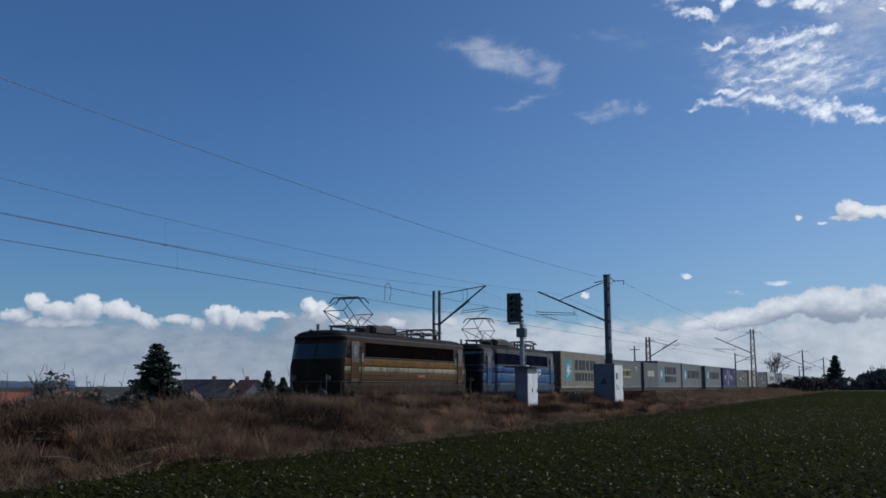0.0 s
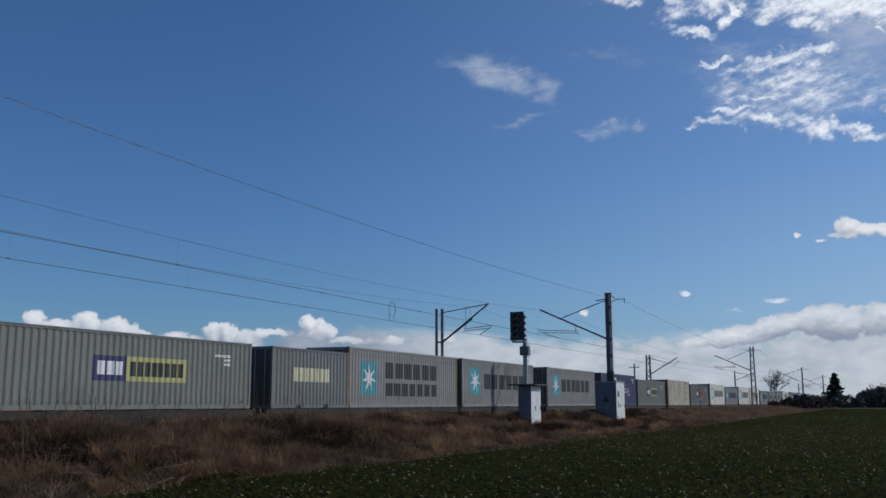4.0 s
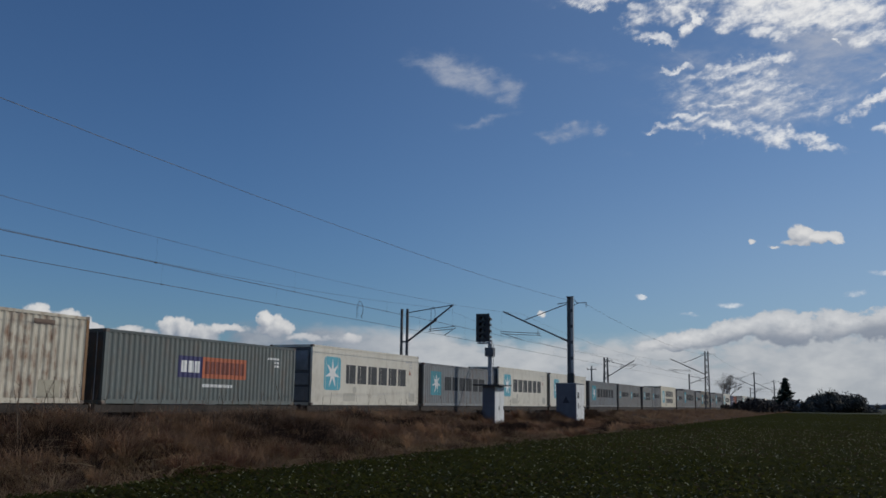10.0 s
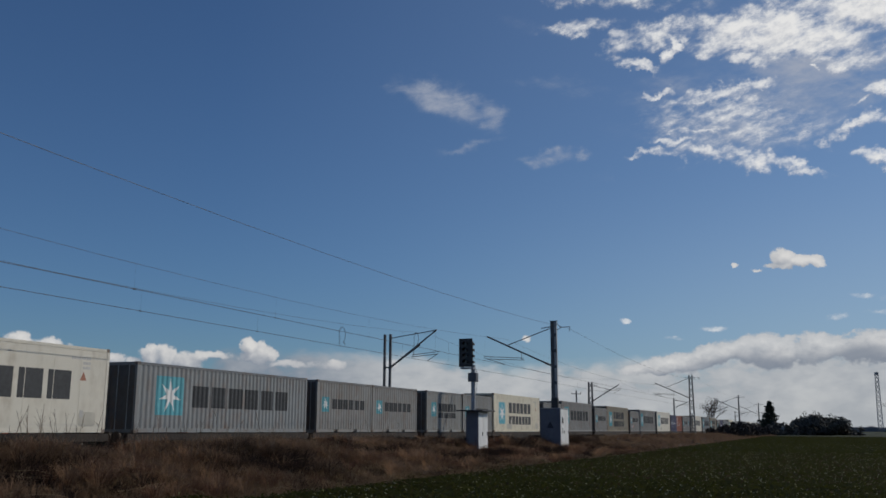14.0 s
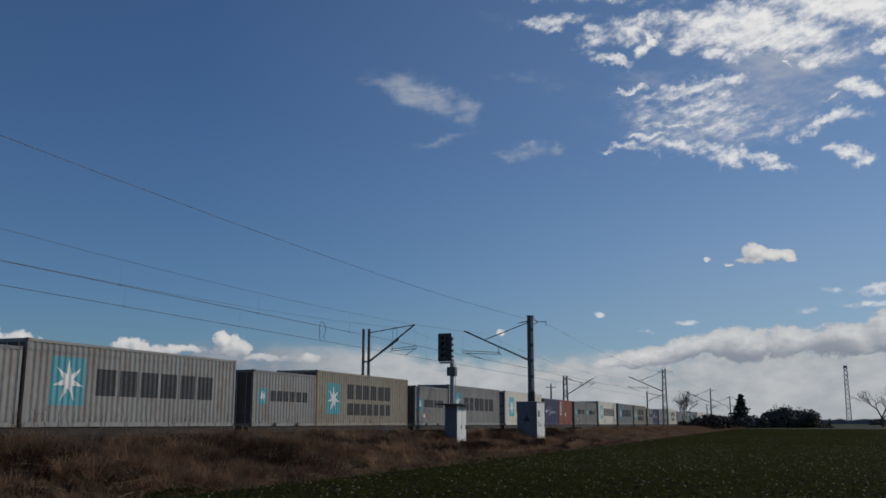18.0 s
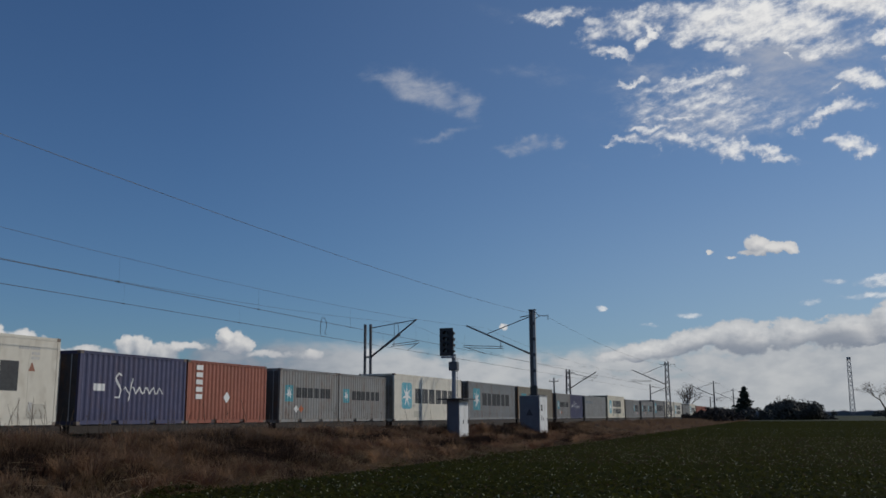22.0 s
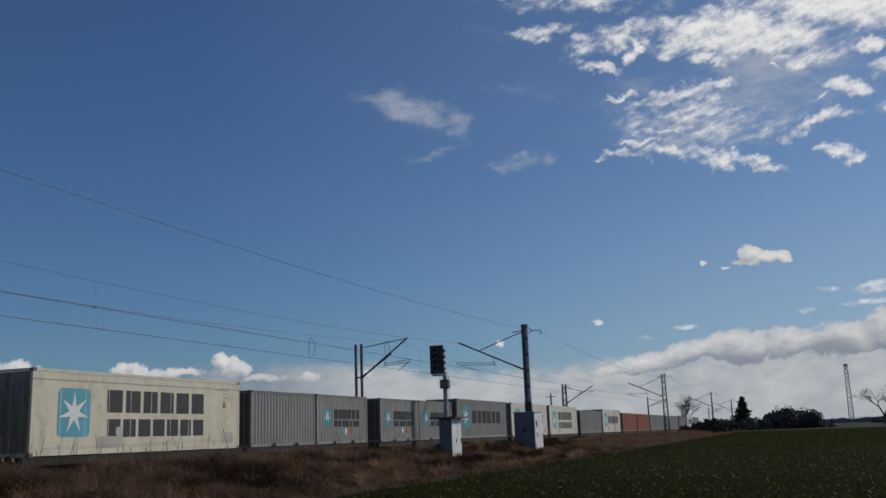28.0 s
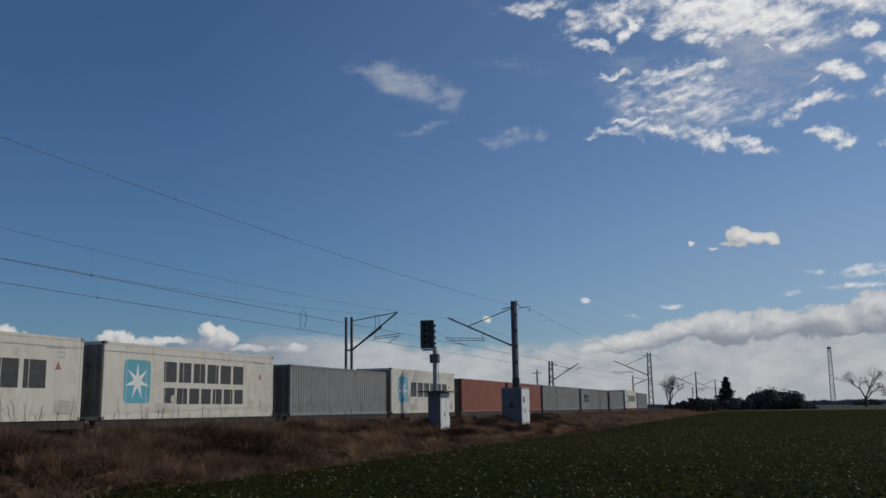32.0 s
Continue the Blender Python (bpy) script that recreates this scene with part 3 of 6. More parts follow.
def container(label, length, height, colour, livery="plain", smooth=False, rust=0.25, cooler=False):
    """A shipping container: origin at the bottom of its front end, length along +x, its marked side at -y."""
    tag = "_".join("%02d" % round(c * 99) for c in colour)
    if smooth:
        paint = mat("reefer_paint_" + tag, colour, 0.42, var=0.07, scale=3, dirt=(0.26, 0.20, 0.13), dirt_amount=0.16 * (1 + rust))
    else:
        paint = mat("container_paint_%s_%d" % (tag, round(rust * 20)), colour, 0.55, var=0.12, scale=4, dirt=(0.16, 0.075, 0.035), dirt_amount=rust)
    # ends far darker than the sides: their shade is put into the paint
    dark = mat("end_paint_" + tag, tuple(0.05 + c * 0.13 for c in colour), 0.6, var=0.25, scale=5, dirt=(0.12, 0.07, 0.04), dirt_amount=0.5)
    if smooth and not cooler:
        # white door ends toned down too, shade in the colour
        dark = mat("shaded_reefer_end_" + tag, tuple(q * 0.38 for q in colour), 0.6, var=0.25, scale=5, dirt=(0.12, 0.09, 0.06), dirt_amount=0.5)
    c = empty("refrigerated_container" if smooth else "shipping_container")
    y0, y1 = -1.219, 1.219
    lo, hi, post = 0.16, height - 0.10, 0.12
    if smooth:
        bm = boxes((post, length - post, y0 + 0.012, y0 + 0.05, lo, hi))
        part("side_wall", bm, paint, c, "smooth cream-white insulated side")
        for k in range(1, 10):                                     # lap joints of the smooth panels
            x = post + k * (length - 2 * post) / 10
            part("panel_seam", boxes((x - 0.012, x + 0.012, y0 + 0.008, y0 + 0.014, lo, hi)), paint, c)
        part("side_wall", boxes((post, length - post, y1 - 0.05, y1 - 0.012, lo, hi)), paint, c)
    else:
        part("side_wall", corrugated(post, length - post, lo, hi, y0 + 0.012, 0.032), paint, c)
        part("side_wall", corrugated(post, length - post, lo, hi, y1 - 0.052, 0.036), paint, c)
    part("roof", boxes((0.03, length - 0.03, y0 + 0.04, y1 - 0.04, height - 0.06, height - 0.02)), paint, c)
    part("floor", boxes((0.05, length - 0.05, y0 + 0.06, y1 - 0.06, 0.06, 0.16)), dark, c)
    for y in (y0, y1 - 0.06):
        part("top_rail", boxes((0.10, length - 0.10, y, y + 0.06, height - 0.11, height - 0.012)), paint, c)
    if length < 7:
        spans = [(0.16, 1.75), (2.15, 3.9), (4.3, length - 0.16)]   # fork pockets break the rail
        for y in (y0, y1 - 0.05):
            for a, b2 in spans:
                part("bottom_rail", boxes((a, b2, y, y + 0.05, 0.015, 0.155)), paint, c)
    else:
        for y in (y0, y1 - 0.05):
            part("bottom_rail", boxes((0.16, length - 0.16, y, y + 0.05, 0.015, 0.165)), paint, c)
    for x in (0.0, length - post):
        for y in (y0 + 0.002, y1 - 0.102):
            part("corner_post", boxes((x + 0.002, x + post - 0.002, y, y + 0.10, 0.118, height - 0.118)), mat("rusted_post", (0.22, 0.125, 0.06), 0.8, var=0.4, scale=5) if livery == "rusty" or (livery == "two_words" and not smooth and colour[2] < 0.22) else paint, c)
    if "me" not in CASTING:
        bm = boxes((0, 0.178, 0, 0.162, 0, 0.118), bevel=0.012)
        CASTING["me"] = bpy.data.meshes.new("corner_casting")
        bm.to_mesh(CASTING["me"])
        bm.free()
        CASTING["me"].materials.append(mat("casting_steel", (0.20, 0.16, 0.13), 0.6, 0.3, 0.4, 9))
    for x in (-0.003, length - 0.175):
        for y in (y0 - 0.003, y1 - 0.159):
            for z in (0, height - 0.118):
                ob = new("corner_casting", CASTING["me"])
                ob.location, ob.parent = (x, y, z), c
    # the two ends
    if cooler:
        unit = mat("cooler_grey", (0.10, 0.11, 0.12), 0.55, 0.2, 0.4, 4)
        part("cooling_unit", boxes((0.10, 0.16, y0 + 0.11, y1 - 0.11, 0.13, height - 0.13)), unit, c, "dark recessed cooling unit")
        for a, b2, z0, z1 in ((-1.0, 0.95, 0.2, 0.85), (-1.0, -0.1, 0.95, 1.5), (0.05, 0.95, 0.95, 1.5), (-0.95, 0.95, 1.65, height - 0.3)):
            part("unit_panel", boxes((0.04, 0.10, a, b2, z0, z1), bevel=0.02), mat("unit_panel_grey", (0.22, 0.23, 0.24), 0.5, 0.2, 0.3, 5), c)
    else:
        for a, b2 in ((y0 + 0.12, -0.01), (0.01, y1 - 0.12)):
            door = part("door", boxes((0.035, 0.075, a, b2, 0.13, height - 0.13)), dark, c, "steel end door darkened as if in shade")
            for k in (0.25, 0.72):
                y = a + k * (b2 - a)
                part("locking_bar", tubes([((0.02, y, 0.10), (0.02, y, height - 0.10))], 0.018), mat("galvanised", (0.32, 0.33, 0.34), 0.45, 0.8, 0.2, 9), door)
            for z in (0.4, 1.0, 1.6, 2.2):
                yy = y0 + 0.10 if a < -0.5 else y1 - 0.20
                part("hinge", boxes((0.012, 0.04, yy, yy + 0.10, z, z + 0.10)), dark, door)
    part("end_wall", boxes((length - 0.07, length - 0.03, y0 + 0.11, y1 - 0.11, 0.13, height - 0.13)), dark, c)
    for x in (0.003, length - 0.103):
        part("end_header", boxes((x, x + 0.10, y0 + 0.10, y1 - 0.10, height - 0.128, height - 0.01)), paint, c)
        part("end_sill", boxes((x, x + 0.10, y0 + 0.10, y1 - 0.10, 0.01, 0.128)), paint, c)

    ym = y0 + 0.0115                                               # raised marks lie just on the outer ribs
    ink = mat("mark_ink", BAR, 0.6, var=0.25, scale=7)
    white = mat("mark_white", (0.72, 0.72, 0.70), 0.6, var=0.12, scale=7)
    teal = mat("mark_teal", TEAL, 0.55, var=0.12, scale=5) if smooth else mat("mark_sea_green", (0.075, 0.305, 0.36), 0.6, var=0.16, scale=5)

    def paint_on(name, bm, m, parent, note="", lift=0.0025):
        bm.normal_update()
        return part(name, on_ribs(bm, length, smooth, y0, lift), m, parent, note)

    def emblem(x0, x1, z0, z1, panel=teal):
        shape = rounded(bmesh.new(), x0, x1, z0, z1, 0.12 * (x1 - x0)) if smooth else flat(bmesh.new(), [(x0, z0), (x1, z0), (x1, z1), (x0, z1)])
        ob = paint_on("emblem_panel", shape, panel, c, "teal-blue square emblem panel")
        r = min((x1 - x0) * 0.46, (z1 - z0) * 0.46)
        paint_on("emblem_star", star(bmesh.new(), (x0 + x1) / 2, (z0 + z1) / 2, r, r * 0.32), white, ob, "white pointed star", 0.005)

    def text(x0, x1, z0, z1, n, m=ink, name="lettering"):
        paint_on(name, signs(bmesh.new(), x0, x1, z0, z1, n), m, c, "dark block marking")

    def small_marks(x, z, m):
        for r, (n, w) in enumerate(((8, 0.9), (3, 0.35), (3, 0.35))):
            paint_on("number_marks", signs(bmesh.new(), x - w, x, z - 0.16 * r, z - 0.16 * r + 0.09, n), m, c, "small row of illegible marking")

    k = height / HC if not smooth else 1.0
    if livery == "one_word":
        emblem(1.15, 2.80, 0.74 * k, 2.38 * k)
        text(3.36, 10.45, 1.10 * k, 2.05 * k, 6)
    elif livery == "two_words":
        emblem(1.17, 2.75, 0.61 * k, 2.27 * k)
        text(3.60, 9.50, 1.46 * k, 2.28 * k, 6)
        text(3.64, 9.50, 0.58 * k, 1.23 * k, 7)
    elif livery == "short_one":
        emblem(0.55, 1.24, 1.02, 1.76)
        text(1.55, 5.15, 1.17, 1.67, 6)
    elif livery in ("short_two", "short_two_tags"):
        emblem(0.80, 1.60, 0.98, 1.88)
        text(2.0, 5.05, 1.31, 1.83, 6)
        text(2.0, 5.05, 0.90, 1.24, 7)
        if livery.endswith("tags"):
            for x, m in ((3.36, white), (3.95, mat("mark_orange", (0.45, 0.12, 0.04), 0.6, var=0.1))):
                paint_on("warning_diamond", flat(bmesh.new(), [(x - 0.2, 0.66), (x, 0.44), (x + 0.2, 0.66), (x, 0.88)]), m, c)
    elif livery == "short_tags":
        emblem(0.55, 1.28, 1.0, 1.80)
        text(1.57, 5.2, 1.20, 1.70, 6)
        for x, m in ((1.62, white), (2.13, mat("mark_orange", (0.45, 0.12, 0.04), 0.6, var=0.1))):
            paint_on("warning_diamond", flat(bmesh.new(), [(x - 0.22, 0.65), (x, 0.43), (x + 0.22, 0.65), (x, 0.87)]), m, c)
    elif livery in ("two_boxes_yellow", "two_boxes_orange"):
        dz = 0.0 if livery.endswith("yellow") else 0.08
        navy = mat("mark_navy", (0.032, 0.032, 0.12), 0.6, var=0.1)
        second = mat("mark_yellow", (0.42, 0.40, 0.15), 0.6, var=0.1) if dz == 0 else mat("mark_red_orange", (0.42, 0.11, 0.045), 0.6, var=0.1)
        p1 = paint_on("name_panel", flat(bmesh.new(), [(3.95, 0.95 + dz), (5.40, 0.95 + dz), (5.40, 1.78 + dz), (3.95, 1.78 + dz)]), navy, c, "navy-blue name panel")
        p2 = paint_on("name_panel", flat(bmesh.new(), [(5.405, 0.95 + dz), (8.40, 0.95 + dz), (8.40, 1.78 + dz), (5.405, 1.78 + dz)]), second, c, "bright name panel")
        paint_on("lettering", signs(bmesh.new(), 4.15, 5.25, 1.15 + dz, 1.60 + dz, 3), white, p1, "", 0.005)
        paint_on("lettering", signs(bmesh.new(), 5.6, 8.2, 1.12 + dz, 1.62 + dz, 8), mat("mark_dark_red", (0.17, 0.045, 0.03), 0.6, var=0.1) if dz else ink, p2, "", 0.005)
        if dz:
            text(5.45, 7.45, 0.68, 0.80, 12, white)
        small_marks(10.9, 2.2 * k, white)
    elif livery == "script":
        bm = bmesh.new()
        oval = [(2.5 + 0.72 * math.sin(6.2832 * i / 28), 1.45 + 0.90 * math.cos(6.2832 * i / 28)) for i in range(29)]
        for p, q in zip(oval, oval[1:]):
            stroke(bm, [p, q], 0.05)
        paint_on("emblem_ring", bm, mat("mark_pale_blue", (0.35, 0.36, 0.5), 0.6), c, "thin pale oval ring")
        red = mat("mark_red", (0.5, 0.10, 0.05), 0.6)
        flag = paint_on("emblem_flag", flat(bmesh.new(), [(2.12, 1.30), (2.85, 1.18), (2.92, 1.72), (2.18, 1.86)]), white, c, "small white and red flag")
        paint_on("flag_field", flat(bmesh.new(), [(2.16, 1.62), (2.45, 1.57), (2.48, 1.79), (2.18, 1.85)]), red, flag, "", 0.005)
        paint_on("flag_field", flat(bmesh.new(), [(2.52, 1.26), (2.84, 1.20), (2.88, 1.42), (2.54, 1.47)]), red, flag, "", 0.005)
        paint_on("flag_pole", stroke(bmesh.new(), [(2.16, 1.86), (2.10, 1.3), (2.06, 0.75)], 0.05), white, c)
        bm = bmesh.new()
        sweep = [(4.75 + 0.42 * math.cos(radians(a)), 2.12 + 0.36 * math.sin(radians(a))) for a in range(10, 200, 19)]
        sweep += [(4.50 + 0.10 * q, 1.92 - 0.17 * q) for q in range(6)]
        sweep += [(4.55 + 0.52 * math.cos(radians(a)), 0.78 + 0.36 * math.sin(radians(a))) for a in range(20, -190, -19)]
        stroke(bm, sweep, 0.21)                                    # one tall flourish, a long loop, then a run of low waves
        stroke(bm, [(6.10 + 0.16 * math.sin(0.62 * q) + 0.035 * q, 0.62 + 0.19 * q) for q in range(10)] + [(6.26 - 0.05 * q, 2.22 - 0.27 * q) for q in range(6)], 0.13)
        stroke(bm, [(5.15 + 0.115 * q, 1.42 + 0.24 * math.sin(1.02 * q)) for q in range(8)], 0.13)
        stroke(bm, [(6.42 + 0.082 * q, 1.40 + 0.20 * math.sin(0.95 * q)) for q in range(33)], 0.12)
        stroke(bm, [(9.00, 1.25), (9.25, 1.62), (9.42, 1.50), (9.20, 1.30), (9.15, 1.05), (9.40, 0.92), (9.72, 1.20)], 0.13)
        paint_on("script_marking", bm, white, c, "white flourished script stroke")
        small_marks(11.3, 2.45, white)
    elif livery == "short_script":
        paint_on("mark_panel", flat(bmesh.new(), [(0.75, 1.2), (1.35, 1.2), (1.35, 1.45), (0.75, 1.45)]), white, c)
        bm = bmesh.new()
        stroke(bm, [(2.25, 1.78), (2.05, 1.85), (1.92, 1.68), (2.05, 1.45), (2.22, 1.25), (2.12, 0.98), (1.88, 0.98)], 0.10)
        stroke(bm, [(2.62, 0.85), (2.72, 1.2), (2.86, 1.7), (2.80, 1.3)], 0.07)
        stroke(bm, [(2.35 + 0.06 * q, 1.26 + 0.12 * math.sin(0.95 * q)) for q in range(40)], 0.07)
        paint_on("script_marking", bm, white, c, "white flourished script stroke")
    elif livery == "short_faded":
        text(1.6, 4.4, 1.15, 1.75, 7, mat("mark_cream", (0.62, 0.58, 0.38), 0.6))
    elif livery == "short_red":
        bm = bmesh.new()
        for i in range(5):
            box(bm, 0.6, 1.05, ym - 0.004, ym, 2.2 - 0.3 * i, 2.4 - 0.3 * i)
        prism(bm, [(2.6, 1.1), (2.85, 0.85), (3.1, 1.1), (2.85, 1.35)], "y", ym - 0.004, ym)
        part("side_marking", bm, white, c, "white upright marking and diamond")
    elif livery == "short_small_text":
        text(0.5, 2.3, 1.86, 2.02, 10, mat("mark_faded", (0.20, 0.23, 0.25), 0.6))
    elif livery == "small_text":
        text(0.3, 4.4, 1.72, 2.0, 11, mat("mark_faded", (0.20, 0.23, 0.25), 0.6))
    elif livery == "rusty":
        small = mat("rust_patch", (0.17, 0.12, 0.09), 0.8, var=0.35, scale=6)
        patch = mat("repaint_grey", (0.36, 0.33, 0.25), 0.7, var=0.2, scale=6)
        for x0, x1, z0, z1, m in ((9.85, 10.7, 2.5, 2.66, small), (3.9, 5.8, 0.2, 0.75, patch), (6.9, 8.2, 0.2, 0.5, patch), (10.2, 11.1, 0.2, 0.75, patch), (2.3, 3.0, 2.2, 2.75, patch)):
            part("repair_patch", boxes((x0, x1, ym - 0.003, ym, z0, z1)), m, c, "rust-edged repair patch")
    if smooth:
        touch = mat("repaint_dull", tuple(q * 0.72 for q in colour), 0.6, var=0.2, scale=5)
        for x0, x1, z0, z1 in ((3.1, 4.4, 0.20, 0.62), (4.1, 4.5, 0.62, 0.95), (10.9, 11.7, 0.22, 0.70)):
            paint_on("repaint_patch", rounded(bmesh.new(), x0, x1, z0, z1, 0.12), touch, c, "dull repainted patch", 0.0045)
        small_marks(11.3, 2.45, mat("mark_grey", (0.45, 0.44, 0.42), 0.6))
        bm = bmesh.new()
        prism(bm, [(10.85, 1.75), (11.15, 1.75), (11.0, 2.05)], "y", ym - 0.004, ym)
        part("warning_triangle", bm, mat("mark_brown", (0.30, 0.12, 0.07), 0.6), c)
        part("side_vent", boxes((10.95, 11.1, ym - 0.006, ym, 0.5, 0.75)), mat("mark_grey", (0.45, 0.44, 0.42), 0.6), c)
    group = "containers on the train"
    return tagged(c, label, "container", group)


REEFER = ("white refrigerated container with smooth sides and dark marking", L40, HC, PALE, "one_word", True)
SPECS = {
    "hc1": ("light grey corrugated container with teal star panel", L40, HC, LIGHT, "one_word"),
    "st1": ("grey corrugated container with teal star panel", L40, STD, (0.20, 0.213, 0.215), "one_word"),
    "hc3": ("grey corrugated high container with teal star panel", L40, HC, (0.20, 0.213, 0.215), "one_word"),
    "hc2": ("beige corrugated container with two dark marking rows", L40, HC, BEIGE, "two_words", False, 0.35),
    "lt2": ("light grey corrugated container with two dark marking rows", L40, HC, LIGHT, "two_words", False, 0.15),
    "poy": ("grey-green corrugated container with navy and yellow panel", L40, STD, (0.155, 0.165, 0.146), "two_boxes_yellow", False, 0.12),
    "poo": ("dark grey corrugated container with navy and orange panel", L40, STD, (0.110, 0.130, 0.122), "two_boxes_orange", False, 0.12),
    "blu": ("dark blue corrugated container with white script marking", L40, HC, (0.028, 0.036, 0.110), "script", False, 0.08),
    "rst": ("dirty cream corrugated container streaked with rust", L40, HC, (0.54, 0.50, 0.40), "rusty", False, 0.50),
    "ref": (*REEFER, 0.2, True),
    "rfd": (*REEFER, 0.2, False),
    "rf2": ("cream refrigerated container with two dark marking rows", L40, HC, (0.63, 0.58, 0.45), "two_words", True, 0.5, False),
    "rw2": ("white refrigerated container with two dark marking rows", L40, HC, PALE, "two_words", True, 0.2, False),
    "s1": ("short light grey corrugated container with dark marking", L20, STD, LIGHT, "short_one", False, 0.25),
    "s2": ("short grey corrugated container with two marking rows", L20, STD, (0.25, 0.255, 0.24), "short_two", False, 0.25),
    "s4": ("short grey corrugated container with marking rows and diamonds", L20, STD, (0.25, 0.255, 0.24), "short_two_tags", False, 0.25),
    "s3": ("short light grey corrugated container with warning diamonds", L20, STD, LIGHT, "short_tags", False, 0.3),
    "sf": ("short grey corrugated container with faded cream marking", L20, STD, (0.14, 0.155, 0.155), "short_faded", False, 0.3),
    "sb": ("short dark blue corrugated container with white script", L20, STD, (0.040, 0.044, 0.105), "short_script", False, 0.1),
    "sr": ("short rust-red corrugated container with white marks", L20, STD, (0.27, 0.080, 0.046), "short_red", False, 0.1),
    "sg": ("short grey corrugated container with one faint marking row", L20, STD, (0.225, 0.228, 0.218), "short_small_text", False, 0.2),
    "pl": ("plain grey corrugated container", L40, STD, (0.26, 0.262, 0.25), "small_text", False, 0.15),
    "pg": ("plain grey corrugated container without marking", L40, STD, (0.225, 0.228, 0.218), "plain", False, 0.2),
    "red": ("rust-red corrugated steel container without marks", L40, STD, (0.27, 0.075, 0.045), "plain", False, 0.12),
}
# kind and place of each container, front to rear
LOAD = [("hc2", -186.25), ("poy", -173.36), ("sf", -159.76), ("lt2", -153.69), ("hc1", -140.76), ("hc1", -125.54), ("blu", -111.37), ("poy", -98.42),
        ("rst", -84.64), ("poo", -71.65), ("ref", -57.94), ("st1", -44.97), ("ref", -31.58), ("rfd", -18.42), ("st1", -4.75), ("s1", 8.45), ("s1", 14.60),
        ("s2", 22.24), ("s1", 28.60), ("rf2", 35.08), ("s1", 48.55), ("hc1", 54.80), ("s1", 68.45), ("hc2", 74.58), ("s3", 88.07), ("hc1", 94.40)]
LOAD += [("ref", 108.27), ("sb", 121.43), ("sr", 127.60), ("s3", 134.90), ("s1", 141.10), ("rfd", 148.48), ("hc3", 162.31), ("hc2", 175.58), ("s3", 189.42),
         ("sb", 195.55), ("pl", 202.98), ("rf2", 216.54), ("sg", 229.70), ("s4", 235.95), ("s4", 243.87), ("s2", 250.05), ("hc1", 257.32), ("ref", 271.11),
         ("rw2", 284.40), ("pg", 298.31), ("rfd", 311.35), ("red", 325.31), ("red", 338.25), ("sg", 351.4), ("pg", 357.6), ("s2", 371.0), ("pg", 377.2),
         ("pg", 391.2), ("rfd", 405.2), ("pg", 418.4)]


def wheelset(parent, x, steel):
    for y in (-0.75, 0.75):
        bm = bmesh.new()
        tube(bm, (x, y - 0.065, 0.46), (x, y + 0.065, 0.46), 0.46, 18)
        tube(bm, (x, y - 0.08, 0.46), (x, y + 0.08, 0.46), 0.12, 10)
        part("wheel", bm, steel, parent)


def bogie(parent, x, frame_m, steel, base=1.8):
    bm = boxes((x - base / 2 - 0.35, x + base / 2 + 0.35, -1.10, -0.95, 0.42, 0.68), (x - base / 2 - 0.35, x + base / 2 + 0.35, 0.95, 1.10, 0.42, 0.68), (x - 0.2, x + 0.2, -0.95, 0.95, 0.5, 0.72), bevel=0.03)
    for s in (-1, 1):
        for y in (-1.06, 1.06):
            box(bm, x + s * base / 2 - 0.16, x + s * base / 2 + 0.16, y - 0.09, y + 0.09, 0.30, 0.62, bevel=0.03)
            for q in (-0.28, 0.28):
                tube(bm, (x + s * base / 2 + q, y, 0.40), (x + s * base / 2 + q, y, 0.66), 0.07, 8)
    b = part("bogie", bm, frame_m, parent, "rust-brown two-axle bogie")
    for s in (-1, 1):
        wheelset(b, x + s * base / 2, steel)


def flat_wagon(length):
    """A low container wagon; origin at its front end on the rail."""
    w = empty("container_wagon")
    dirt_m = mat("wagon_brown", (0.034, 0.026, 0.021), 0.9, var=0.4, scale=6)
    steel = mat("wheel_steel", (0.09, 0.07, 0.06), 0.5, 0.6, 0.4, 6)
    a, b = -0.25, length + 0.25
    for y in (-1.18, 1.02):
        part("side_beam", boxes((a, b, y, y + 0.16, 0.86, 1.12)), dirt_m, w)
        bm = boxes((length * 0.27, length * 0.73, y + 0.02, y + 0.14, 0.52, 0.86))
        part("belly_beam", bm, dirt_m, w)
    part("deck_frame", boxes((a, b, -0.35, 0.35, 0.82, 1.08), (a, a + 0.3, -1.0, 1.0, 0.84, 1.10), (b - 0.3, b, -1.0, 1.0, 0.84, 1.10), (length / 2 - 0.15, length / 2 + 0.15, -1.0, 1.0, 0.84, 1.10)), dirt_m, w)
    for x in (0.05, length - 0.25):
        for y in (-1.2, 1.0):
            part("load_lock", boxes((x, x + 0.2, y, y + 0.2, 1.12, 1.147)), steel, w)
    for x in (a, b):
        s = -1 if x == a else 1
        for y in (-0.875, 0.875):
            bm = bmesh.new()
            tube(bm, (x, y, 1.0), (x + s * 0.22, y, 1.0), 0.08, 10)
            tube(bm, (x + s * 0.22, y, 1.0), (x + s * 0.26, y, 1.0), 0.2, 14)
            part("buffer", bm, steel, w)
    for x in (2.2, length - 2.2):
        bogie(w, x, dirt_m, steel)
    return tagged(w, "dark brown steel container wagon on two bogies", "railway wagon", "wagons of the train")


